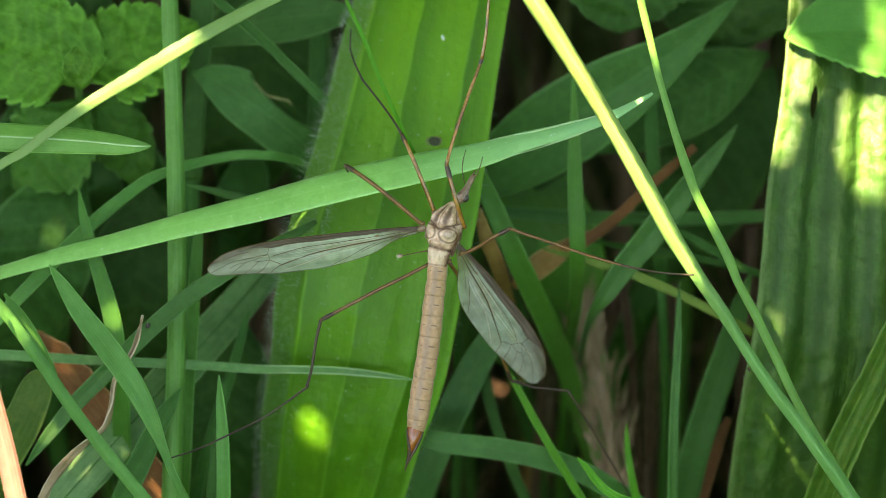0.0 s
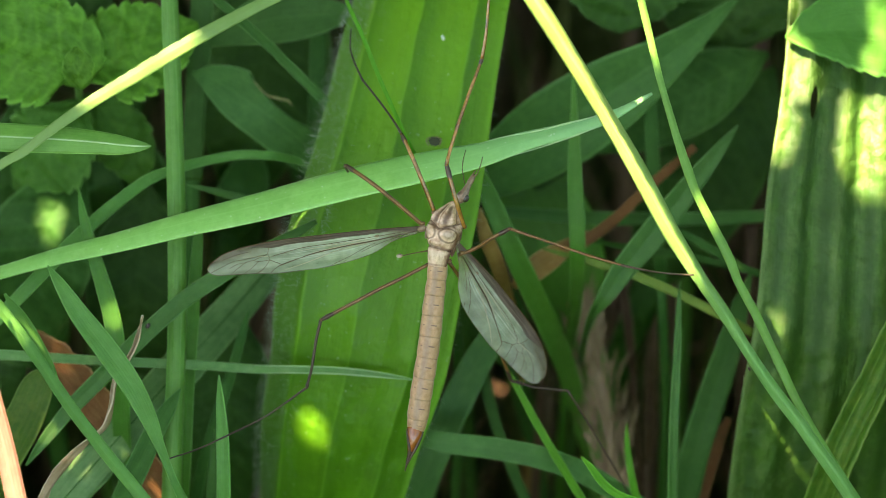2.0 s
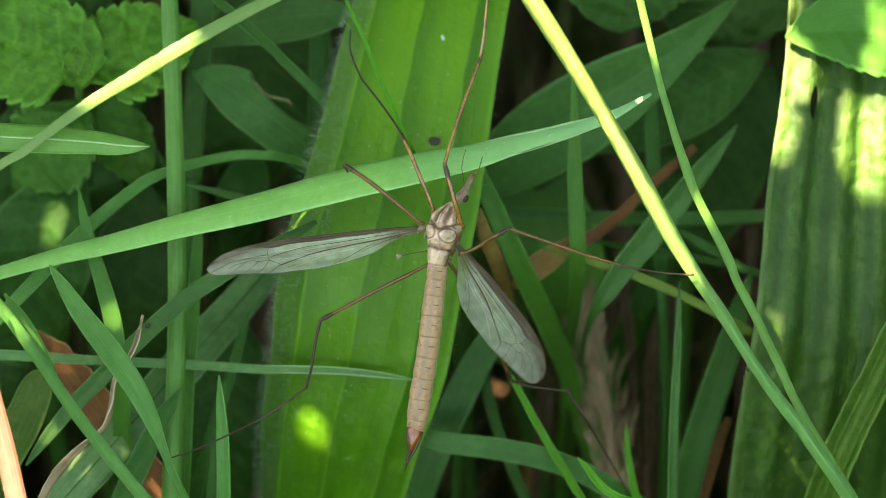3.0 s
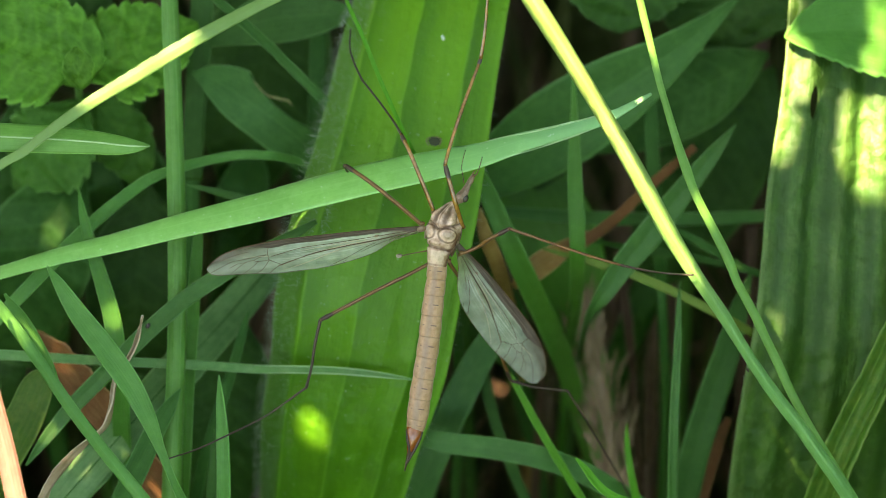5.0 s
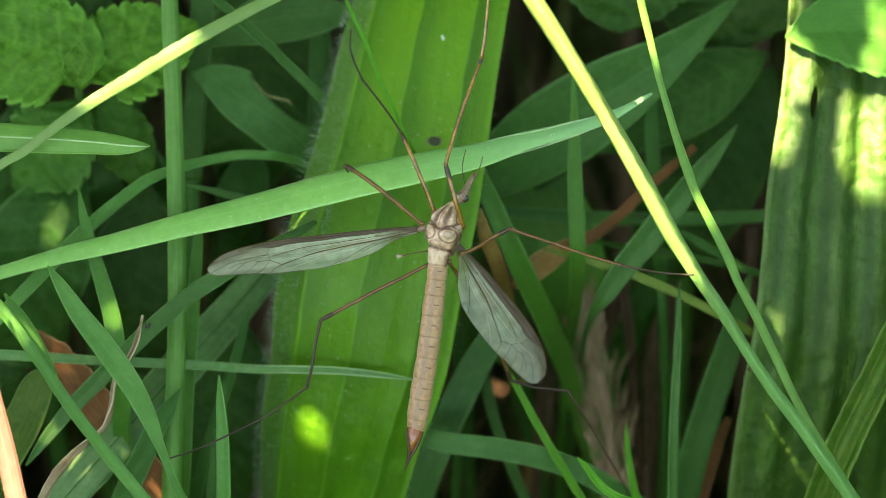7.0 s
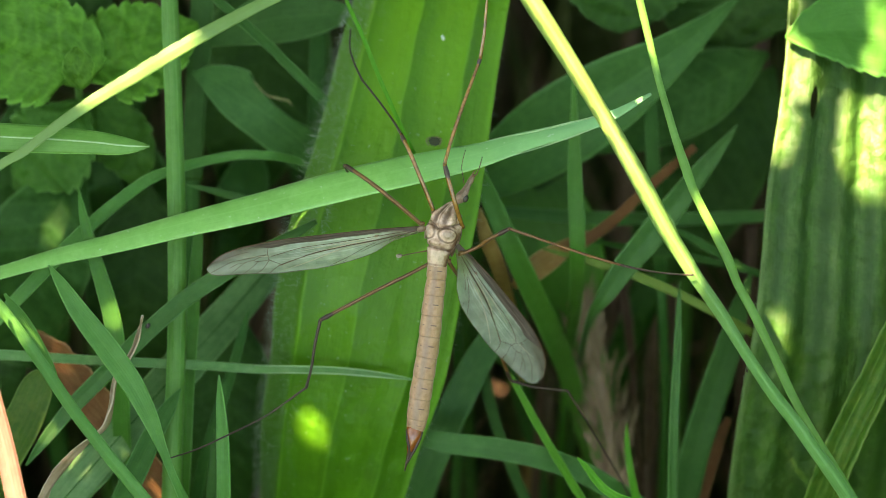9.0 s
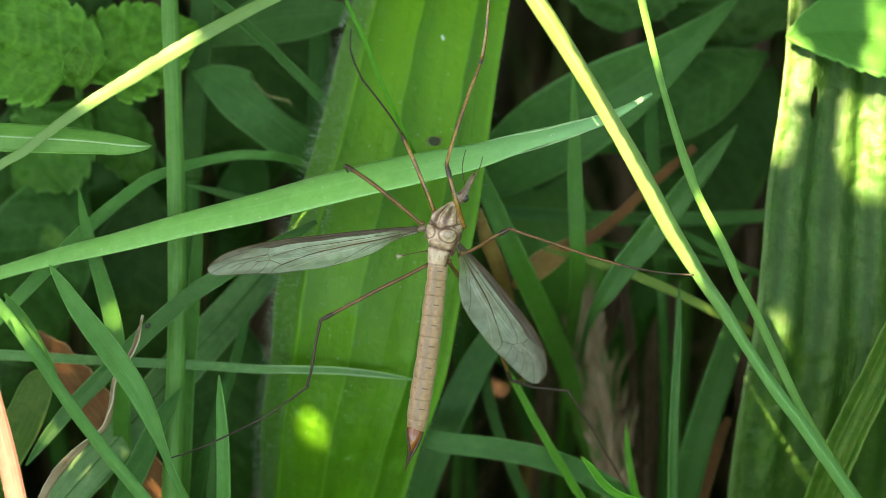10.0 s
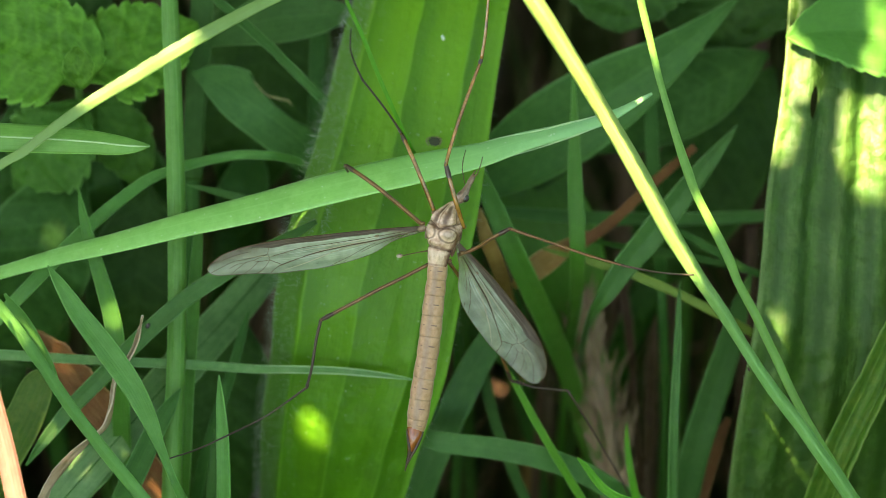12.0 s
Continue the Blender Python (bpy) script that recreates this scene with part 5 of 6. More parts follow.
# ---- undergrowth ----
def undergrowth():
    """Many grass blades and dead straws far back in the shade, uncounted, and unseen grass added to cut the light."""
    rnd = random.Random(21)

    def blade(verts, faces, x, y, tall, wide, lean, turn, bend):
        n0, steps = len(verts), 7
        for k in range(steps + 1):
            f = k / steps
            h = tall * f
            off = lean * f + bend * f * f
            cx, cy, cz = x + math.cos(turn) * off, y + math.sin(turn) * off, h * (1 - 0.25 * f * abs(bend) / max(tall, 1e-4)) - 0.002
            w = wide * (1 - f ** 2.2) + 0.0001
            px, py = -math.sin(turn) * w / 2, math.cos(turn) * w / 2
            verts += [(cx - px, cy - py, cz), (cx, cy, cz - w * 0.12), (cx + px, cy + py, cz)]
        for k in range(steps):
            a = n0 + 3 * k
            faces += [(a, a + 3, a + 4, a + 1), (a + 1, a + 4, a + 5, a + 2)]

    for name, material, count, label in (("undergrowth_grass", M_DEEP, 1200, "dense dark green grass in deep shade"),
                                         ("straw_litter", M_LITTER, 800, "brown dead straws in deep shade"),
                                         ("meadow_grass", M_GRASS, 9000, "open green meadow grass added out of view round the place"),
                                         ("low_grass", M_GRASS_DARK, 3200, "low dense grass added out of view to shade the plants"),
                                         ("tall_grass", M_GRASS_DARK, 420, "tall green grass added out of view to block side light")):
        verts, faces = [], []
        for _ in range(count):
            y = rnd.uniform(0.05, 0.34)
            x = rnd.uniform(-0.10, 0.10) * (1 + 2 * y)
            tall = rnd.uniform(0.03, 0.09) + y * 0.12
            if name == "straw_litter":
                tall *= 0.75
            # unseen meadow, taller farther out to cut light from the horizon
            if name == "meadow_grass":
                r, a = rnd.uniform(0.2, 1.6), rnd.uniform(0, 2 * math.pi)
                x, y, tall = r * math.cos(a), 0.1 + r * math.sin(a), rnd.uniform(0.04, 0.1) if r < 0.5 else rnd.uniform(0.08, 0.22)
                if abs(x) < 0.16 + 0.3 * max(y, 0) and -0.45 < y < 0.6:
                    continue
            # unseen grass added in front and at the sides against low sky light
            if name == "low_grass":
                x, y = rnd.uniform(-0.2, 0.2), rnd.uniform(-0.17, 0.1)
                tall = rnd.uniform(0.06, 0.088 if y > -0.06 else 0.11) if abs(x) < 0.075 else rnd.uniform(0.09, 0.15)
                if abs(x) < 0.085 and y > -0.03:
                    continue
            # unseen grass added on the right to block the sky there
            if name == "tall_grass":
                y = rnd.uniform(-0.15, 0.12)
                x, tall = 0.066 + max(0, y) * 0.35 + rnd.uniform(0, 0.09), rnd.uniform(0.1, 0.2)
            blade(verts, faces, x, y, tall, rnd.uniform(0.0012, 0.0035), rnd.uniform(-0.02, 0.02), rnd.uniform(0, 6.28), rnd.uniform(-0.03, 0.03))
        mesh = bpy.data.meshes.new(name)
        mesh.from_pydata(verts, [], faces)
        mesh.uv_layers.new(name="UVMap")
        mesh.materials.append(material)
        for p in mesh.polygons:
            p.use_smooth = True
        tagged(thicken(new(name, mesh), 0.1), label, "grass", kind="stuff")


undergrowth()


# ---- the unseen bush added to shade the place ----
def bush():
    """Unseen twigs with small leaves added between the sun and the grass; sun falls through gaps set for the lit spots.
    """
    rnd = random.Random(3)
    CANOPY = 230
    s = Vector((-0.38, 0.55, 0.74)).normalized()
    e1 = Vector((s.z, 0, -s.x)).normalized()
    e2 = s.cross(e1)
    # gaps set so that sun lands on chosen blades and leaves
    over_blades = [(-25.0, 0.2, -16.8, 7.2, 0.25),
        (9.34, 17.4, 14.31, 11.51, 0.5),
        (13.99, 11.54, 17.53, 6.45, 0.4),
        (17.54, 6.86, 22.05, 0.35, 0.4),
        (16.66, 21.03, 17.9, 17.4, 0.35),
        (14.2, 15.5, 16.05, 16.72, 0.34),
        (-29.0, -24.0, -26.4, -32.3, 1.4),
        (-31.89, -16.5, -30.41, -17.88, 0.08)]
    over_leaves = [(22.63, 34.25, 22.63, 33.37, 0.4),
        (23.45, 28.7, 23.68, 27.18, 1.15),
        (22.67, 23.65, 22.39, 21.69, 1.0),
        (22.56, 30.73, 21.86, 21.66, 0.6),
        (29.71, 26.08, 29.62, 22.08, 1.8),
        (30.5, 30.55, 30.69, 29.07, 0.35),
        (22.2, 7.5, 22.2, 6.7, 0.72),
        (30.6, 34.84, 30.85, 31.63, 0.35),
        (-18.65, -9.2, -17.95, -9.2, 0.56),
        (-44.64, 5.55, -45.03, 3.70, 0.42),
        (-30.88, -8.09, -30.79, -8.54, 0.2),
        (-36.26, -18.63, -36.08, -19.09, 0.2),
        (-39.1, -10.04, -38.6, -10.3, 0.1)]
    gaps = over_blades + over_leaves

    def clear_of(x, y):
        """How far a place of the leaf layer lies outside the nearest gap."""
        best = 99.0
        for ax, ay, bx, by, r in gaps:
            dx, dy = bx - ax, by - ay
            f = max(0, min(1, ((x - ax) * dx + (y - ay) * dy) / max(dx * dx + dy * dy, 1e-6)))
            rough = 1 + 0.35 * noise.noise(Vector((x * 0.45, y * 0.45, 2.5)))
            best = min(best, math.hypot(x - ax - f * dx, y - ay - f * dy) - r * rough)
        return best

    verts, faces = [], []
    cell, wide, high = 0.45, 60.0, 52.0
    covered = np.zeros((int(2 * high / cell), int(2 * wide / cell)), bool)

    def leaflet(x, y, far, ln, wd, turn, lean):
        c, sn = math.cos(turn), math.sin(turn)
        ring = [(-ln, 0), (-ln * 0.45, wd * 0.8), (ln * 0.2, wd), (ln * 0.7, wd * 0.55), (ln, 0), (ln * 0.7, -wd * 0.55), (ln * 0.2, -wd), (-ln * 0.45, -wd * 0.8)]
        n0 = len(verts)
        for a, b in ring:
            p = e1 * (x + c * a - sn * b) + e2 * (y + sn * a + c * b) + s * (far + lean * a + 0.25 * abs(b))
            verts.append(tuple(at(*p)))
        faces.append(tuple(range(n0, n0 + 8)))
        if y > 50 or x < -58:
            return
        reach = 0.8 * ln
        i0, i1 = int((y - reach + high) / cell), int((y + reach + high) / cell) + 2
        j0, j1 = int((x - reach + wide) / cell), int((x + reach + wide) / cell) + 2
        i0, j0 = max(i0, 0), max(j0, 0)
        gy, gx = np.mgrid[i0:max(i1, i0), j0:max(j1, j0)]
        gx, gy = (gx + 0.5) * cell - wide - x, (gy + 0.5) * cell - high - y
        inside = ((gx * c + gy * sn) / (0.74 * ln)) ** 2 + ((gy * c - gx * sn) / (0.68 * wd)) ** 2 < 1
        block = covered[i0:i1, j0:j1]
        block |= inside[:block.shape[0], :block.shape[1]]

    for _ in range(3000):
        x, y = rnd.uniform(-58, 48), rnd.uniform(-36, 50)
        ln = rnd.uniform(1.6, 3.4)
        if clear_of(x, y) > ln:
            leaflet(x, y, CANOPY + rnd.uniform(-10, 15), ln, ln * 0.5, rnd.uniform(0, 6.28), rnd.uniform(-0.3, 0.3))
    # small leaves added to close every leak left between the gaps
    spots = [(i, j) for i in range(covered.shape[0]) for j in range(covered.shape[1])]
    rnd.shuffle(spots)
    for i, j in spots:
        if not covered[i, j]:
            x, y = (j + 0.5) * cell - wide, (i + 0.5) * cell - high
            room = clear_of(x, y)
            if room > 0.15 and -58 < x < 48 and -36 < y < 50:
                ln = min(max(room, 0.4), 2.6)
                leaflet(x, y, CANOPY + rnd.uniform(-10, 10), ln, ln * 0.75, rnd.uniform(0, 6.28), rnd.uniform(-0.2, 0.2))
    for _ in range(260):
        leaflet(rnd.uniform(-75, 60), rnd.uniform(58, 120), CANOPY + rnd.uniform(10, 35), rnd.uniform(7, 10), 5, rnd.uniform(0, 6.28), rnd.uniform(-0.3, 0.3))
    for _ in range(420):
        leaflet(rnd.uniform(-75, 62), rnd.uniform(51, 66), CANOPY + rnd.uniform(0, 20), rnd.uniform(3, 4.5), 2.6, rnd.uniform(0, 6.28), rnd.uniform(-0.3, 0.3))
    for _ in range(900):
        leaflet(rnd.uniform(-125, -60), rnd.uniform(-40, 75), CANOPY + rnd.uniform(0, 35), rnd.uniform(4, 7), 3.5, rnd.uniform(0, 6.28), rnd.uniform(-0.3, 0.3))
    # unseen low sprigs added to trim the sun to a few blades
    for (ax, ay, bx, by, _), half in zip(over_blades, (0.33, 0.52, 0.42, 0.31, 0.21)):
        dx, dy = bx - ax, by - ay
        run = math.hypot(dx, dy)
        dx, dy = dx / run, dy / run
        for k in range(int(run / 1.1) + 4):
            f = (k - 1.5) * 1.1
            for side in (-1, 1):
                for row in (0, 1):
                    off = side * (half + 0.9 + row * 1.2 + rnd.uniform(0, 0.08))
                    leaflet(ax + dx * f - dy * off, ay + dy * f + dx * off, rnd.uniform(64, 72), 1.7, 0.9 if row == 0 else 0.7, math.atan2(dy, dx) + rnd.uniform(-0.06, 0.06), rnd.uniform(-0.2, 0.2))
    # unseen leaves of the bush added over the ground behind, to darken it
    for k in range(5200):
        a, r = rnd.uniform(0, 2 * math.pi), math.sqrt(rnd.random())
        r *= 1 + 0.25 * noise.noise(Vector((math.cos(a) * 2.2, math.sin(a) * 2.2, 7.0)))
        c = Vector((-0.02 + 0.32 * r * math.cos(a), 0.29 + 0.24 * r * math.sin(a), 0.0))
        c.z = 0.15 + rnd.uniform(0.0, 0.03 + 0.1 * max(0, 1 - r * r))
        if c.y < 0.085:
            continue
        if k > 4700:
            c = Vector((rnd.uniform(-0.2, 0.15), rnd.uniform(0.05, 0.1), rnd.uniform(0.19, 0.27)))
        d1 = Vector((rnd.uniform(-1, 1), rnd.uniform(-1, 1), rnd.uniform(-0.4, 0.4))).normalized() * rnd.uniform(0.012, 0.02)
        d2 = d1.cross(Vector((rnd.uniform(-0.3, 0.3), rnd.uniform(-0.3, 0.3), 1))).normalized() * 0.009
        n0 = len(verts)
        verts += [tuple(c + d1 * a + d2 * b) for a, b in ((-1, 0), (-0.4, 0.8), (0.2, 1), (0.7, 0.55), (1, 0), (0.7, -0.55), (0.2, -1), (-0.4, -0.8))]
        faces.append(tuple(range(n0, n0 + 8)))
    # an unseen high crown added to cut sky light, open where sun comes
    for _ in range(3200):
        a, r = rnd.uniform(0, 2 * math.pi), math.sqrt(rnd.random())
        spread = 0.84 * (1 + 0.22 * noise.noise(Vector((math.cos(a) * 2.4, math.sin(a) * 2.4, 1.3))))
        c = Vector((spread * r * math.cos(a), spread * r * math.sin(a), 0.38 + 0.16 * math.sqrt(1 - r * r) * rnd.random()))
        p = STAND.inverted() @ c
        if -62 < p.dot(e1) < 62 and -45 < p.dot(e2) < 62:
            continue
        d1 = Vector((rnd.uniform(-1, 1), rnd.uniform(-1, 1), rnd.uniform(-0.4, 0.4))).normalized() * rnd.uniform(0.016, 0.026)
        d2 = d1.cross(Vector((rnd.uniform(-0.3, 0.3), rnd.uniform(-0.3, 0.3), 1))).normalized() * 0.011
        n0 = len(verts)
        verts += [tuple(c + d1 * a + d2 * b) for a, b in ((-1, 0), (-0.4, 0.8), (0.2, 1), (0.7, 0.55), (1, 0), (0.7, -0.55), (0.2, -1), (-0.4, -0.8))]
        faces.append(tuple(range(n0, n0 + 8)))
    # two unseen leaves that swing before gaps in the wind, added for flicker
    swinging = []
    for x, y in ((-44.5, 5.06), (22.05, 6.8)):
        n0 = len(verts)
        leaflet(x, y, CANOPY - 19, 3.3, 2.3, 1.2, 0.1)
        ring = [Vector(v) for v in verts[n0:]]
        del verts[n0:], faces[-1]
        swinging.append(ring)
    foot = at(-150, 0, -120)
    foot.z = 0
    top = thing("shading_bush", foot, "unseen overhanging small-leaved green bush added to shade the grass", "bush")
    mesh = bpy.data.meshes.new("foliage")
    mesh.from_pydata([tuple(Vector(v) - foot) for v in verts], [], faces)
    mesh.uv_layers.new(name="UVMap")
    mesh.materials.append(M_BUSH)
    ob = new("foliage", mesh)
    ob.parent = top
    tagged(ob, kind="stuff")
    leaves = []
    for ring in swinging:
        mid = sum(ring, Vector()) / len(ring)
        way = (ring[4] - ring[0]).normalized()
        bm = bmesh.new()
        bm.faces.new([bm.verts.new(v) for v in ring])
        bmesh.ops.triangulate(bm, faces=bm.faces)
        leaf = part("leaf", bm, M_BUSH, top)
        thicken(leaf, 0.2)
        part("leaf_stalk", tube_bm([(*(STAND.inverted() @ ring[0]), 0.4), (*(STAND.inverted() @ ring[0] + s * 25 + e2 * 12), 0.5)], 5), M_TWIG, leaf)
        leaves.append(leaf)
    crown = s * (CANOPY + 20) + e1 * -60 + e2 * 60
    base = (STAND.inverted() @ foot)
    part("trunk", tube_bm([(*base, 7), (*(base * 0.5 + crown * 0.5 + Vector((-40, 0, 0))), 5), (*crown, 3)], 8), M_TWIG, top)
    for k in range(9):
        ends = s * (CANOPY + rnd.uniform(10, 30)) + e1 * rnd.uniform(-120, 120) + e2 * rnd.uniform(70, 150)
        part("branch", tube_bm([(*crown, 2.4), (*((crown + ends) * 0.5 + s * 8), 1.6), (*ends, 0.6)], 6), M_TWIG, top)
    return top, leaves, (STAND.to_3x3() @ e1).normalized()


_, swing_leaves, SWING = bush()


# ---- the crane fly ----
def ring_part(name, points, material, parent, label="", sides=16, squash=0.9, ny=10):
    ob = part(name, tube_bm(points, sides, squash, ny=ny), material, parent, label)
    layer = ob.data.uv_layers[0].data
    top = max(l.uv[1] for l in layer)
    for l in layer:
        l.uv[1] /= top
    return ob


def leg(parent, name_label, hip, joints, materials):
    """A leg: coxa, femur, tibia, tarsus, each a slim tapered rod with a swollen joint."""
    leg_part = part("leg", blob_bm(hip[:3], (1, 0.3, 0), (0.26, 0.2, 0.2), 10, 7), M_LEG, parent, name_label)
    for name, pts, m in zip(("femur", "tibia", "tarsus"), joints, materials):
        part(name, tube_bm([(*q[:3], q[3] * 0.84) for q in pts], 8, ny=6 * len(pts)), m, leg_part)
        end = pts[-1]
        if name != "tarsus":
            back_way = np.array(pts[-2][:3]) - np.array(end[:3])
            back_way /= np.linalg.norm(back_way)
            part("joint", blob_bm(np.array(end[:3]) + back_way * end[3] * (1.7 if name == "femur" else 0.6), back_way, (end[3] * (2.4 if name == "femur" else 1.3), end[3] * 0.56, end[3] * 0.56), 8, 6),
                 M_LEG_DARK, leg_part)
    return leg_part


WING_LEAD = [(0, -0.2), (2.5, -0.72), (5, -1.2), (7.4, -1.55), (10.5, -1.95), (13.4, -2.18), (16, -2.1), (17.3, -1.9), (18.5, -1.5), (19.2, -1.05), (19.55, -0.6), (19.7, -0.15)]
WING_TRAIL = [(0, 0.2), (1.2, 0.32), (2.7, 0.75), (3.7, 1.3), (4.9, 1.85), (6.7, 2.28), (8.5, 2.34), (10.5, 2.22), (13, 1.98), (15, 1.6), (17, 1.2), (18.5, 0.82), (19.2, 0.5), (19.55, 0.2), (19.7, -0.05)]
# each vein: thickness, then its way in parts of the wing's plan
VEINS = {"radial": (0.075, [(0.4, -0.1), (3.8, -0.25), (8, -0.5), (11.2, -0.68), (13.2, -0.5), (13.9, -0.3)]),
         "cubital": (0.14, [(0.6, 0.0), (4.2, 0.08), (7.6, 0.12), (10.3, 0.45), (12.6, 0.85), (13.0, 0.95)]),
         "cubital_end": (0.07, [(13.0, 0.9), (13.4, 1.3), (13.8, 1.82)]),
         "anal": (0.055, [(2.2, 0.22), (4.6, 0.6), (6.6, 1.4), (8.2, 2.28)]),
         "axillary": (0.05, [(2.0, 0.28), (3.6, 0.55), (5.4, 1.2), (7.1, 2.2)]),
         "crossvein": (0.065, [(12.8, 0.9), (14.0, 0.2), (14.1, -0.25), (14.3, -0.7), (14.3, -1.45)]),
         "median": (0.06, [(14.0, 0.22), (14.5, 0.95), (15.0, 1.58)]),
         "cell": (0.055, [(14.0, 0.2), (15.0, 0.1), (15.4, -0.2), (14.4, -0.68)]),
         "branch": (0.05, [(15.0, 0.1), (15.6, 0.6), (16.2, 1.3)]),
         "fork": (0.05, [(15.4, -0.2), (16.2, -0.05), (17.0, 0.5), (17.5, 1.08)]),
         "spur": (0.05, [(16.2, -0.05), (17.1, 0.05), (18.5, 0.78)]),
         "sector": (0.055, [(14.4, -0.7), (16.5, -0.6), (17.5, -0.45), (19.3, 0.3)]),
         "upper": (0.05, [(15.9, -1.3), (17.3, -1.25), (18.5, -0.95)])}
PALE = [(0.1, [(3.9, -0.15), (8, -0.36), (11.6, -0.42)]), (0.1, [(3.8, 0.25), (7.4, 0.5), (10.5, 1.15), (12.7, 1.8)]), (0.13, [(4.2, -0.06), (7.6, -0.02), (10.2, 0.28)]), (0.09, [(13.9, -0.35), (15.2, -0.62), (16.6, -0.95)])]
BAND = [(0.3, 0.05), (2.0, -0.22), (3.1, -0.46), (6.8, -0.8), (10.5, -1.1), (12.8, -1.32), (13.2, -1.26), (14.0, -1.28), (15.6, -1.72), (16.2, -2.0)]


def wing(parent, base, along, across, label, cup):
    """A wing of skin, smoky front band and raised veins. along and across are its two ways in the plan."""
    a, c = Vector(along).normalized(), Vector(across).normalized()
    n = a.cross(c).normalized()
    if n.z < 0:
        n = -n
    base = Vector(base)

    def place(s, o, lift=0.0):
        wave = 0.09 * math.sin(o * 4.1 + 0.3 * s) + 0.03 * math.sin(s * 1.7 + o * 2.0) - cup * (s / 19.7) ** 2
        return base + a * s + c * o + n * (wave + lift)

    def edges(s):
        lo = np.interp(s, [p[0] for p in WING_LEAD], [p[1] for p in WING_LEAD])
        hi = np.interp(s, [p[0] for p in WING_TRAIL], [p[1] for p in WING_TRAIL])
        return lo, hi

    bm = bmesh.new()
    uv = bm.loops.layers.uv.new("UVMap")
    grid = []
    for i in range(61):
        s = 19.7 * (1 - (1 - i / 60) ** 1.6)
        lo, hi = edges(s)
        grid.append([bm.verts.new(at(*place(s, lo + (hi - lo) * j / 14))) for j in range(15)])
    for i in range(60):
        for j in range(14):
            f = bm.faces.new((grid[i][j], grid[i + 1][j], grid[i + 1][j + 1], grid[i][j + 1]))
            for loop, (a1, b1) in zip(f.loops, ((i, j), (i + 1, j), (i + 1, j + 1), (i, j + 1))):
                loop[uv].uv = (1 - (1 - a1 / 60) ** 1.6, b1 / 14)
    skin = part("wing", bm, M_WING, parent, label)
    # smoky band along the front edge, widest at the dark stigma
    bm = bmesh.new()
    uv = bm.loops.layers.uv.new("UVMap")
    rows = []
    for i in range(61):
        s = 0.3 + 15.9 * i / 60
        lo, _ = edges(s)
        inner = np.interp(s, [p[0] for p in BAND], [p[1] for p in BAND])
        rows.append([bm.verts.new(at(*place(s, lo + (inner - lo) * j / 3, 0.02))) for j in range(4)])
    for i in range(60):
        for j in range(3):
            f = bm.faces.new((rows[i][j], rows[i + 1][j], rows[i + 1][j + 1], rows[i][j + 1]))
            for loop, (a1, b1) in zip(f.loops, ((i, j), (i + 1, j), (i + 1, j + 1), (i, j + 1))):
                loop[uv].uv = (a1 / 60, b1 / 3)
    part("wing_band", bm, M_WING_BAND, skin, "smoky brown front band")
    for thick, pts in VEINS.values():
        part("vein", tube_bm([(*place(s, o, 0.02), thick * 0.85) for s, o in pts], 5, ny=5 * len(pts)), M_VEIN, skin)
    for thick, pts in PALE:
        part("vein", tube_bm([(*place(s, o, 0.01), thick * (0.8 if 0 < k < len(pts) - 1 else 0.2)) for k, (s, o) in enumerate(pts)], 5, ny=5 * len(pts)), M_VEIN_PALE, skin, "pale vein")
    part("node", blob_bm(place(4.4, -0.35, 0.05), a, (0.22, 0.11, 0.1), 8, 6), M_THORAX, skin, "pale swollen vein joint")
    for edge, thick in ((WING_LEAD, 0.11), (WING_TRAIL, 0.05)):
        part("edge_vein", tube_bm([(*place(s, o, 0.01), thick) for s, o in edge], 5, ny=60), M_VEIN, skin)
    return skin


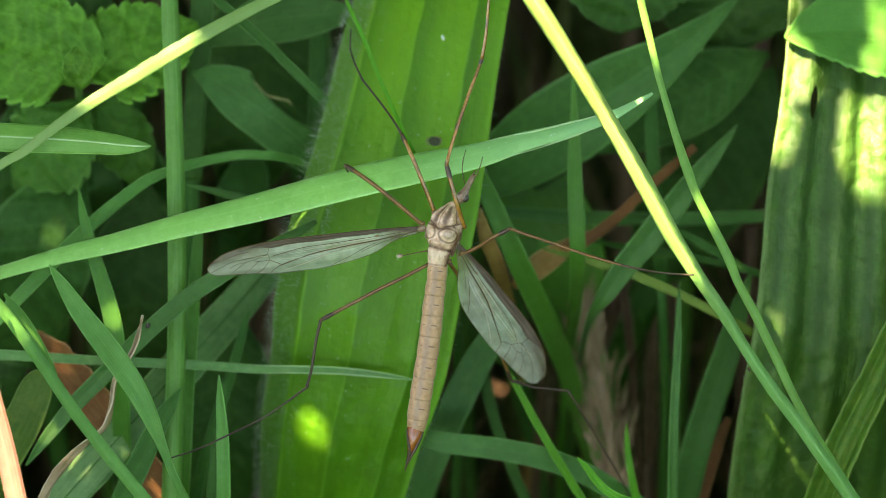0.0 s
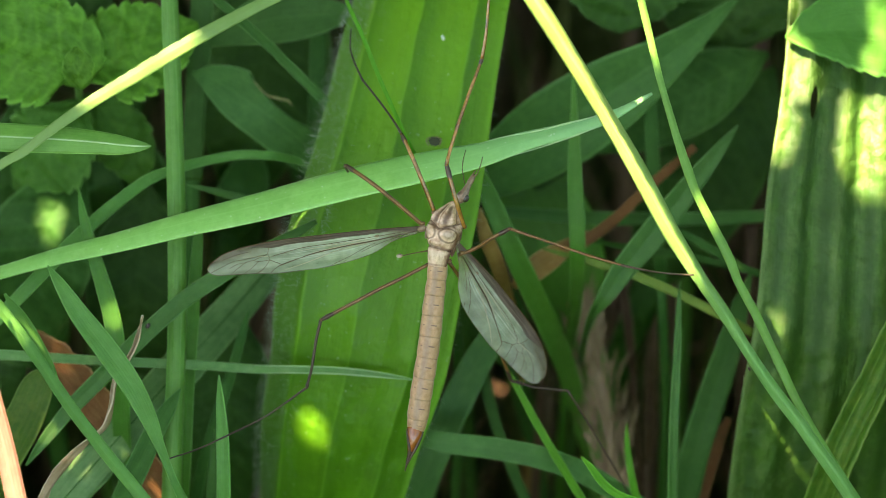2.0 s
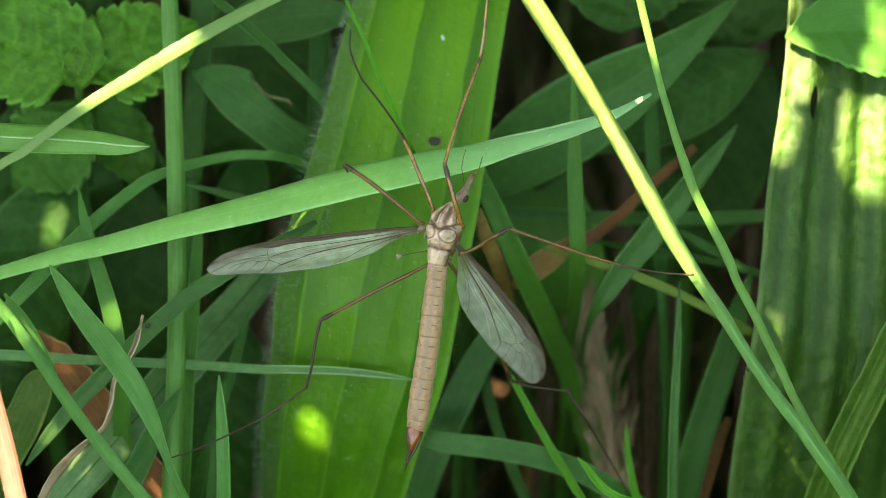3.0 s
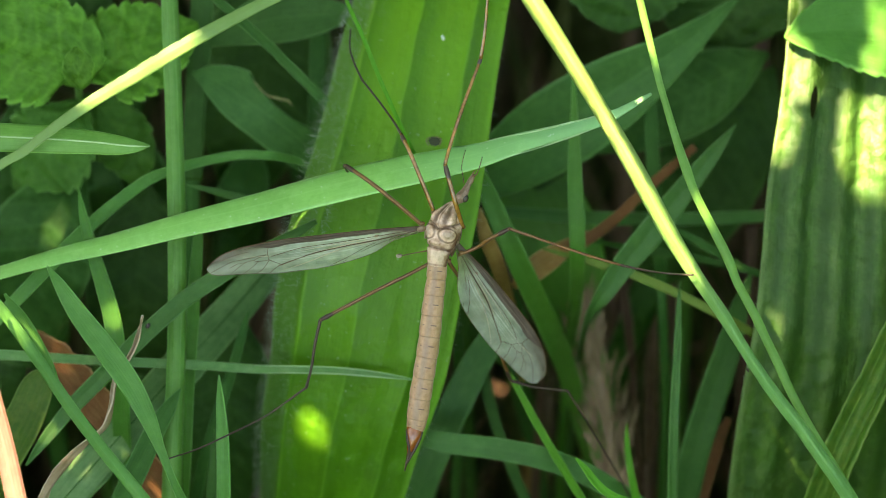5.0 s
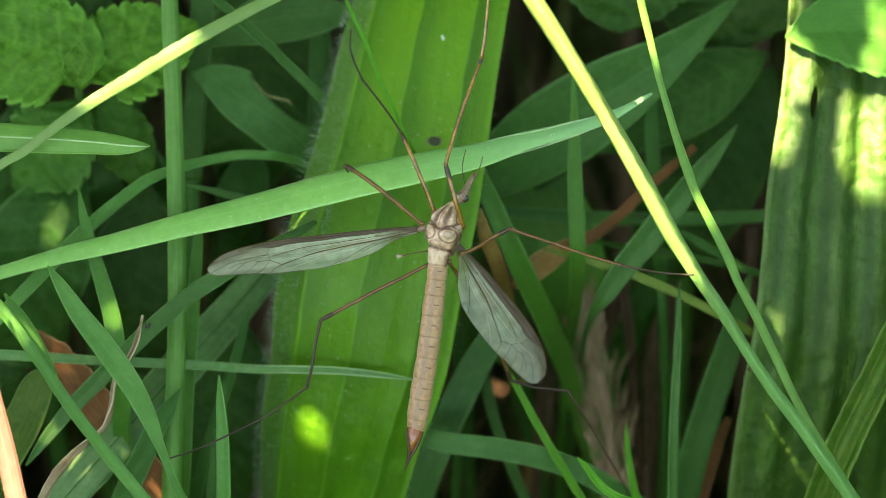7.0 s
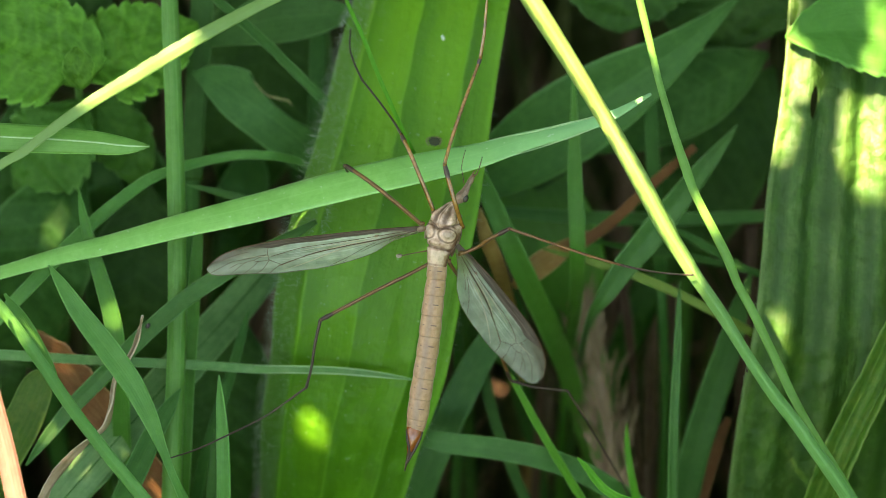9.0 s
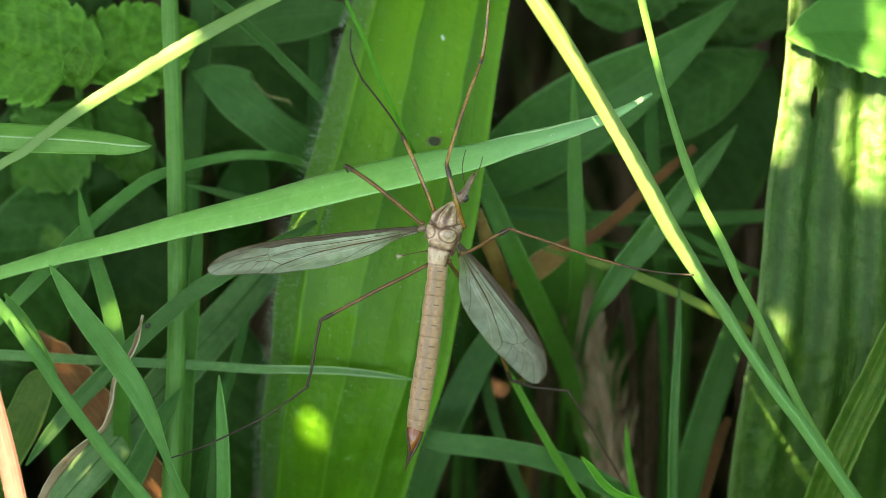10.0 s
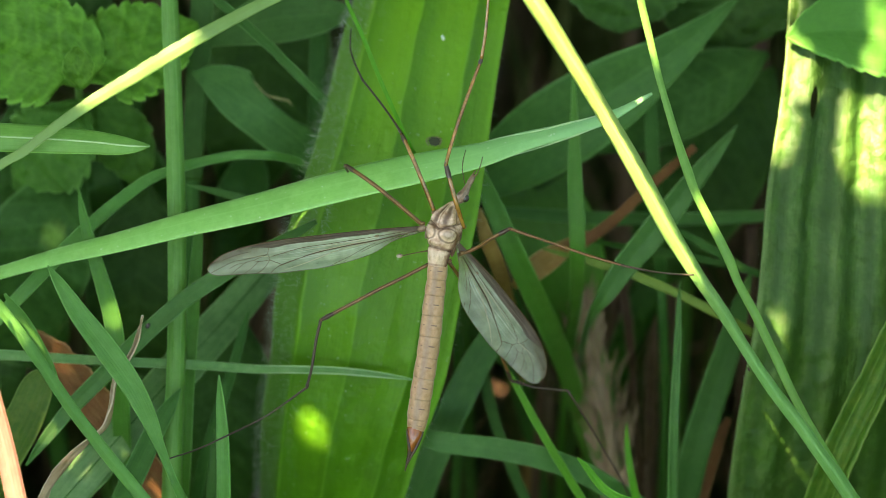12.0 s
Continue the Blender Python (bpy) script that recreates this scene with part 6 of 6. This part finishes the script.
def build_crane_fly():
    fly = thing("crane_fly", at(*(-4.23, 6.6, -1.8)), "grey-brown crane fly with long legs and spread clear wings", "insect")
    # thorax: one body and the plates on its back
    sides, rings = 40, 64
    bm = tube_bm([(1.1, 4.15, 0, 0.6), (0.8, 3.55, 0, 1.6), (0.45, 2.65, 0, 2.7), (0.15, 1.65, 0, 3.1), (-0.1, 0.65, 0, 2.65), (-0.35, -0.35, -0.05, 2.05), (-0.5, -1.45, -0.25, 1.72)], sides, 0.85, ny=rings)
    bm.verts.ensure_lookup_table()

    def relief(a, x):
        """The back's swellings and seams: a from neck to waist, x from side to side."""
        bump = lambda a0, x0, ra, rx: math.exp(-((a - a0) / ra) ** 2 - ((x - x0) / rx) ** 2)
        x += 0.25
        h = 0.2 * (bump(0.25, 0, 0.16, 0.13) + bump(0.27, 0.42, 0.13, 0.16) + bump(0.27, -0.42, 0.13, 0.16))
        h += 0.22 * (bump(0.525, 0.44, 0.08, 0.28) + bump(0.525, -0.44, 0.08, 0.28)) + 0.2 * bump(0.67, 0, 0.045, 0.35) + 0.08 * bump(0.86, 0, 0.08, 0.5)
        h -= 0.24 * math.exp(-((a - 0.455 + 0.16 * abs(x)) / 0.02) ** 2) + 0.2 * math.exp(-((a - 0.735) / 0.018) ** 2)
        return h

    for i in range(rings):
        ring = bm.verts[i * sides:(i + 1) * sides]
        mid = sum((v.co for v in ring), Vector()) / sides
        for j, v in enumerate(ring):
            x = (j / sides - 0.5) * 4
            v.co += (v.co - mid).normalized() * relief(i / (rings - 1), x) * 0.0024 * max(0, 1 - abs(x) / 1.5)
    thorax = part("thorax", bm, M_BACK, fly, "ridged grey-brown thorax")
    layer = thorax.data.uv_layers[0].data
    longest = max(l.uv[1] for l in layer)
    for l in layer:
        l.uv[1] /= longest
    for px, m in (((-1.35, 1.65, -0.2), M_THORAX), ((0.95, 0.05, -0.3), M_FLANK), ((1.45, 1.15, -0.2), M_FLANK), ((1.45, 2.3, -0.3), M_THORAX_PALE)):
        part("side_plate", blob_bm(px, (0.25, 1, 0), (0.8, 0.22, 0.6)), m, thorax)
    # head
    head = part("head", tube_bm([(1.1, 3.95, 0, 0.4), (1.3, 4.25, 0, 0.7), (1.65, 4.6, 0.1, 1.05), (1.95, 5.05, 0.1, 0.78), (2.25, 5.65, 0, 0.52), (2.5, 6.1, -0.1, 0.54), (2.62, 6.35, -0.15, 0.45), (2.78, 6.62, -0.2, 0.3)], 14, 0.9, ny=20), M_HEAD, fly,
                "small pale brown head with a snout")
    for stripe in ([(1.45, 4.35, 0.5, 0.1), (1.75, 4.75, 0.6, 0.16), (2.05, 5.3, 0.42, 0.12), (2.4, 5.95, 0.2, 0.1)], [(1.85, 4.45, 0.42, 0.1), (2.15, 5.0, 0.36, 0.14), (2.4, 5.6, 0.2, 0.1)]):
        part("stripe", tube_bm(stripe, 6, 0.5), M_THORAX, head, "dark brown stripe")
    part("eye", blob_bm((2.0, 4.46, 0.16), (0.5, 0.8, 0), (0.38, 0.3, 0.42)), M_EYE, head, "dark round eye")
    part("eye", blob_bm((1.45, 4.85, -0.05), (0.5, 0.8, 0), (0.32, 0.2, 0.4)), M_EYE, head, "dark round eye")
    for pts in ([(1.9, 5.75, 0.2, 0.15), (1.8, 6.43, 0.6, 0.12), (1.69, 7.12, 1.2, 0.11), (1.79, 7.89, 2, 0.09), (1.98, 8.6, 3, 0.06)], [(2.8, 6.35, -0.1, 0.16), (3.1, 6.84, 0.2, 0.13), (3.29, 7.33, 0.6, 0.11), (3.48, 8.05, 1.4, 0.07)]):
        part("antenna", tube_bm([(*q[:3], q[3] * 0.6) for q in pts], 6, ny=24), M_LEG, head)
        rows, _ = spline(pts, 9)
        bm = bmesh.new()
        for r in rows[1:]:
            blob_bm(r[:3], (0, 1, 0), (0.09, 0.06, 0.06), 6, 5, bm)
        part("antenna_joints", bm, M_LEG_DARK, head)
    for pts in ([(2.65, 6.4, 0, 0.16), (2.95, 6.55, 0.2, 0.12), (3.12, 6.8, 0.2, 0.07)], [(2.6, 6.5, -0.2, 0.15), (2.72, 6.75, 0, 0.12), (2.92, 6.95, 0, 0.07)]):
        part("palp", tube_bm(pts, 6), M_LEG, head)
    # abdomen: overlapping rings
    abdomen = part("abdomen", tube_bm([(-0.3, -1.05, -0.4, 1.5), (-0.7, -3.96, -0.6, 1.6), (-1.2, -7.98, -0.8, 1.61), (-1.81, -12, -1, 1.61), (-2.31, -15.83, -1.2, 1.51)], 12, 0.85), M_THORAX, fly, "long buff abdomen of overlapping rings")
    line = [(-0.45, -1.25, -0.3, 1.75), (-0.55, -2.65, -0.4, 1.73), (-0.75, -4.06, -0.5, 1.8), (-0.95, -5.86, -0.6, 1.88), (-1.15, -7.72, -0.7, 1.91), (-1.4, -9.58, -0.8, 1.91), (-1.71, -11.44, -0.9, 1.91), (-2.01, -13.3, -1, 1.93), (-2.26, -15.12, -1.1, 1.86), (-2.41, -16.13, -1.2, 1.46)]
    for p, q in zip(line, line[1:]):
        p, q = np.array(p), np.array(q)
        mid1, mid2 = p * 0.85 + q * 0.15, p * 0.2 + q * 0.8
        start, stop = p.copy(), p * -0.06 + q * 1.06
        start[3] *= 0.97
        stop[3] *= 0.93
        mid1[3] *= 1.0
        mid2[3] *= 1.045
        ring_part("ring", [tuple(start), tuple(mid1), tuple(mid2), tuple(stop)], M_RING, abdomen, ny=12)
    ovipositor = part("ovipositor", tube_bm([(-2.46, -15.92, -1.1, 1.51), (-2.56, -16.62, -1, 1.36), (-2.76, -17.42, -1, 0.9), (-2.96, -18.13, -1.1, 0.45), (-3.17, -18.94, -1.2, 0.25), (-3.37, -19.7, -1.3, 0.1)], 12, 0.85, ny=24), M_OVI, fly, "pointed russet ovipositor")
    part("valve", tube_bm([(-1.81, -16.21, -0.9, 0.25), (-2.06, -16.9, -0.8, 0.3), (-2.46, -17.81, -0.8, 0.25), (-2.81, -18.42, -0.9, 0.2), (-3.11, -19.03, -1.1, 0.15)], 7), M_LEG_DARK, ovipositor)
    part("needle", tube_bm([(-2.91, -17.96, -0.9, 0.4), (-3.06, -18.52, -1, 0.3), (-3.21, -19.03, -1.1, 0.22), (-3.37, -19.75, -1.3, 0.1)], 8), M_LEG_DARK, ovipositor, "dark needle tip")
    part("valve", tube_bm([(-3.16, -16.01, -0.9, 0.2), (-3.11, -16.9, -0.7, 0.25), (-2.96, -17.75, -0.7, 0.2), (-3.01, -18.32, -0.9, 0.15)], 7), M_LEG_DARK, ovipositor)
    # halteres
    haltere = part("haltere", tube_bm([(-1.3, -0.15, -0.4, 0.15), (-2.45, -0.35, -0.3, 0.1), (-3.6, -0.6, -0.2, 0.1)], 6), M_LEG, fly, "thin balancer with a pale knob")
    part("knob", blob_bm((-3.85, -0.6, -0.2), (1, 0.1, 0), (0.3, 0.2, 0.2), 10, 7), M_THORAX_PALE, haltere)
    # wings
    left = wing(fly, (-1.6, 1.8, 0), (-0.9795, -0.2015, -0.03), (-0.152, -0.74, -0.655), "spread clear grey wing with dark veins", 0.4)
    right = wing(fly, (1, 0.65, 0), (0.398, -0.672, -0.62), (-0.87, -0.49, -0.02), "half-folded clear grey wing with dark veins", 0.3)
    for base in ((-1.85, 1.8, 0), (1.1, 0.65, 0)):
        part("wing_root", blob_bm(base, (1, 0.2, 0), (0.45, 0.3, 0.35)), M_THORAX, fly)
    # legs
    front = leg(fly, "golden foreleg reaching up", (1.9, 1.95, -0.3),
                [[(1.9, 1.9, 0, 0.45), (1.39, 3.43, 1.6, 0.5), (0.79, 5.5, 2.2, 0.5), (0.3, 7.43, 2.4, 0.45)], [(0.3, 7.43, 2.4, 0.4), (0.79, 9.23, 2, 0.4), (1.89, 12.57, 1.6, 0.4), (3.43, 16.72, 1.2, 0.35)],
                 [(3.43, 16.72, 1.2, 0.4), (3.78, 18.94, 1.5, 0.35), (4.02, 21.87, 2, 0.3), (4.35, 25.74, 3, 0.25)]], (M_LEG_GOLD, M_LEG_GOLD, M_LEG_GOLD))
    leg(fly, "brown leg with a dark thin shin", (-0.8, 3.25, -0.2),
        [[(-0.75, 3.25, -0.3, 0.45), (-1.95, 6.28, 0.6, 0.45), (-2.89, 8.53, 0.6, 0.45), (-3.66, 10.17, -0.4, 0.4)], [(-3.66, 10.17, -0.4, 0.3), (-4.5, 11.59, -3, 0.25), (-5.92, 13.57, -5, 0.23), (-7.35, 15.42, -7, 0.23)], [(-7.35, 15.42, -7, 0.23), (-8.1, 17.08, -8, 0.21), (-8.48, 18.41, -8.5, 0.18), (-8.44, 20.15, -9, 0.16)]],
        (M_LEG_GOLD, M_LEG_DARK, M_LEG_DARK))
    leg(fly, "brown leg bent over the grass blade", (-1.8, 2.25, -0.2),
        [[(-1.9, 2.2, -0.3, 0.45), (-4.19, 4.15, 0.3, 0.45), (-6.44, 5.94, 0.4, 0.45), (-8.62, 7.42, -0.6, 0.4)], [(-8.62, 7.42, -0.6, 0.3), (-8.75, 7.29, -3, 0.25), (-7.88, 6.45, -6, 0.2), (-5.35, 6.48, -7, 0.21)], [(-5.35, 6.48, -7, 0.21), (-3.81, 6.85, -7.5, 0.15), (-2.53, 7.17, -8, 0.15)]],
        (M_LEG, M_LEG_DARK, M_LEG_DARK))
    leg(fly, "brown hind leg with a bent knee", (-1.1, -1.25, -0.6),
        [[(-1.1, -1.25, -0.8, 0.4), (-3.21, -2.36, -1, 0.4), (-6.24, -3.87, -1.5, 0.4), (-10.89, -6.35, -2, 0.4)], [(-10.89, -6.35, -2, 0.35), (-11.36, -8.28, -2.5, 0.33), (-11.74, -10.58, -3, 0.3), (-12.22, -12.42, -3.5, 0.3)], [(-12.22, -12.42, -3.5, 0.25), (-15.92, -15.01, -3.5, 0.2), (-19.39, -16.72, -2.5, 0.2), (-21.83, -17.81, -1.5, 0.18), (-24.22, -18.56, -0.2, 0.15)]],
        (M_LEG, M_LEG_DARK, M_LEG_DARK))
    leg(fly, "brown leg reaching out to a grass blade", (1.7, -0.35, -0.6),
        [[(1.41, -0.55, -1, 0.4), (3.06, 0.15, -0.5, 0.4), (4.29, 0.95, 0.5, 0.4), (5.88, 1.79, 1, 0.4)], [(5.88, 1.79, 1, 0.35), (8.75, 0.8, 1.5, 0.3), (12.65, -0.54, 3, 0.3), (15.76, -1.47, 4.5, 0.25)], [(15.76, -1.47, 4.5, 0.25), (17.9, -1.91, 5.5, 0.2), (19.8, -2.15, 6.2, 0.2), (21.58, -2.24, 7, 0.19)]],
        (M_LEG, M_LEG, M_LEG_DARK))
    leg(fly, "thin brown hind leg behind the wing", (0.55, -1.05, -0.8),
        [[(0.55, -1.16, -1.5, 0.4), (3.83, -6.16, -9, 0.41), (6.39, -12.3, -14, 0.37)], [(6.39, -12.3, -14, 0.37), (8.76, -12.94, -14, 0.26), (11.67, -13.25, -14, 0.26)], [(11.67, -13.25, -14, 0.24), (13.04, -15.42, -15, 0.21), (15.01, -18.64, -17, 0.21), (17, -22, -19, 0.19), (18.1, -24.34, -21, 0.16)]],
        (M_LEG, M_LEG_DARK, M_LEG_DARK))
    return fly, front, right


crane_fly, front_leg, right_wing = build_crane_fly()


# ---- sway in the wind ----
def motions():
    times = [0, 0.5, 1, 1.5, 2, 2.5, 3, 5, 5.5, 6, 6.5, 7, 9, 9.5, 10, 10.5, 11, 11.5, 12]

    def sway(ob, steps, rise=0.0):
        """Shifts a thing by so many hundredths of a millimetre across at each time, and up by rise of that."""
        home = ob.matrix_basis.copy()
        right, up = (STAND.to_3x3() @ Vector((0.01, 0, 0))), (STAND.to_3x3() @ Vector((0, 0.01, 0)))
        walk(ob, [(t, Matrix.Translation(right * s + up * s * rise) @ home) for t, s in zip(times, steps)])

    def swing(ob, cover, side):
        """A leaf of the bush that drifts across its gap: 1 closes it, 0 leaves it open."""
        walk(ob, [(t, Matrix.Translation(SWING * side * 0.0042 * (1 - c))) for t, c in zip(times, cover)])

    swing(swing_leaves[0], [0.52, 0.44, 0.45, 0.43, 0.2, 0.2, 0.41, 0.49, 0.43, 0.55, 0.5, 0.46, 0.48, 0.53, 0.57, 0.56, 0.8, 0.56, 0.53], -1)
    swing(swing_leaves[1], [0.49, 0.52, 0.54, 0.53, 0.44, 0.53, 0.5, 0.5, 0.48, 0.5, 0.55, 0.48, 0, 0, 0, 0.35, 0.1, 0.3, 0.4], 1)
    sway(B["stripe"], [0, 5, 20, 15, 5, 0, -10, -10, -15, 0, 0, 0, -17, 0, 15, 0, 0, 0, 0], 0.5)
    sway(B["thin"], [0, 3, 10, 8, 4, 0, -5, -6, -8, 0, 0, 0, -8, 0, 8, 0, 0, 0, 0], 0.3)
    sway(B["main"], [5, 5, 8, 6, 0, 0, -10, -6, -10, 5, 0, 0, -10, -5, 0, 0, 0, -5, 0], 0.3)
    sway(B["left_tip"], [0, 5, 15, 15, 0, 0, -15, -10, -15, -15, 5, -10, -15, -10, 5, -15, 0, 0, -10], 0.1)
    sway(B["low_left"], [15, 15, 0, 0, 0, 10, 15, -5, -15, -15, 0, 0, 10, 10, 15, -15, 0, 10, 0], 0.5)
    sway(B["right_tip"], [0, 0, 0, 5, 5, 0, 0, -15, -10, -10, 0, 0, 0, 0, 0, 5, -10, 0, 0], -0.5)
    sway(B["curl_low"], [0, 0, 35, 25, 35, 25, 0, -15, -45, -20, -15, 0, 0, 0, 35, 40, 0, 0, 0], 0.2)
    sway(top_right_leaf, [0, 0, 10, 15, 10, 10, 10, 0, 0, 0, 0, 10, 10, 15, 15, 15, 10, 10, 15], 0.0)
    sway(B["bright_left"], [5, 5, 0, 0, 0, 3, 5, -3, -6, -6, 0, 0, 4, 4, 6, -5, 0, 4, 0], 0.3)
    sway(crane_fly, [0, 0, 0, 0, 0, 0, -3, -4, -5, -4, 0, 0, -4, 0, 0, 0, 0, 0, 0], 0.0)
    sway(front_leg, [0, 0, 10, 5, 0, -5, -12, -8, -12, 0, 0, -6, -12, -6, 0, 0, 0, 0, -5], 0.0)
    sway(right_wing, [-5, 0, 5, 2, 2, 2, -6, 0, -3, 0, -3, -3, -6, 2, 5, 2, 2, 2, 2], 0.0)


motions()
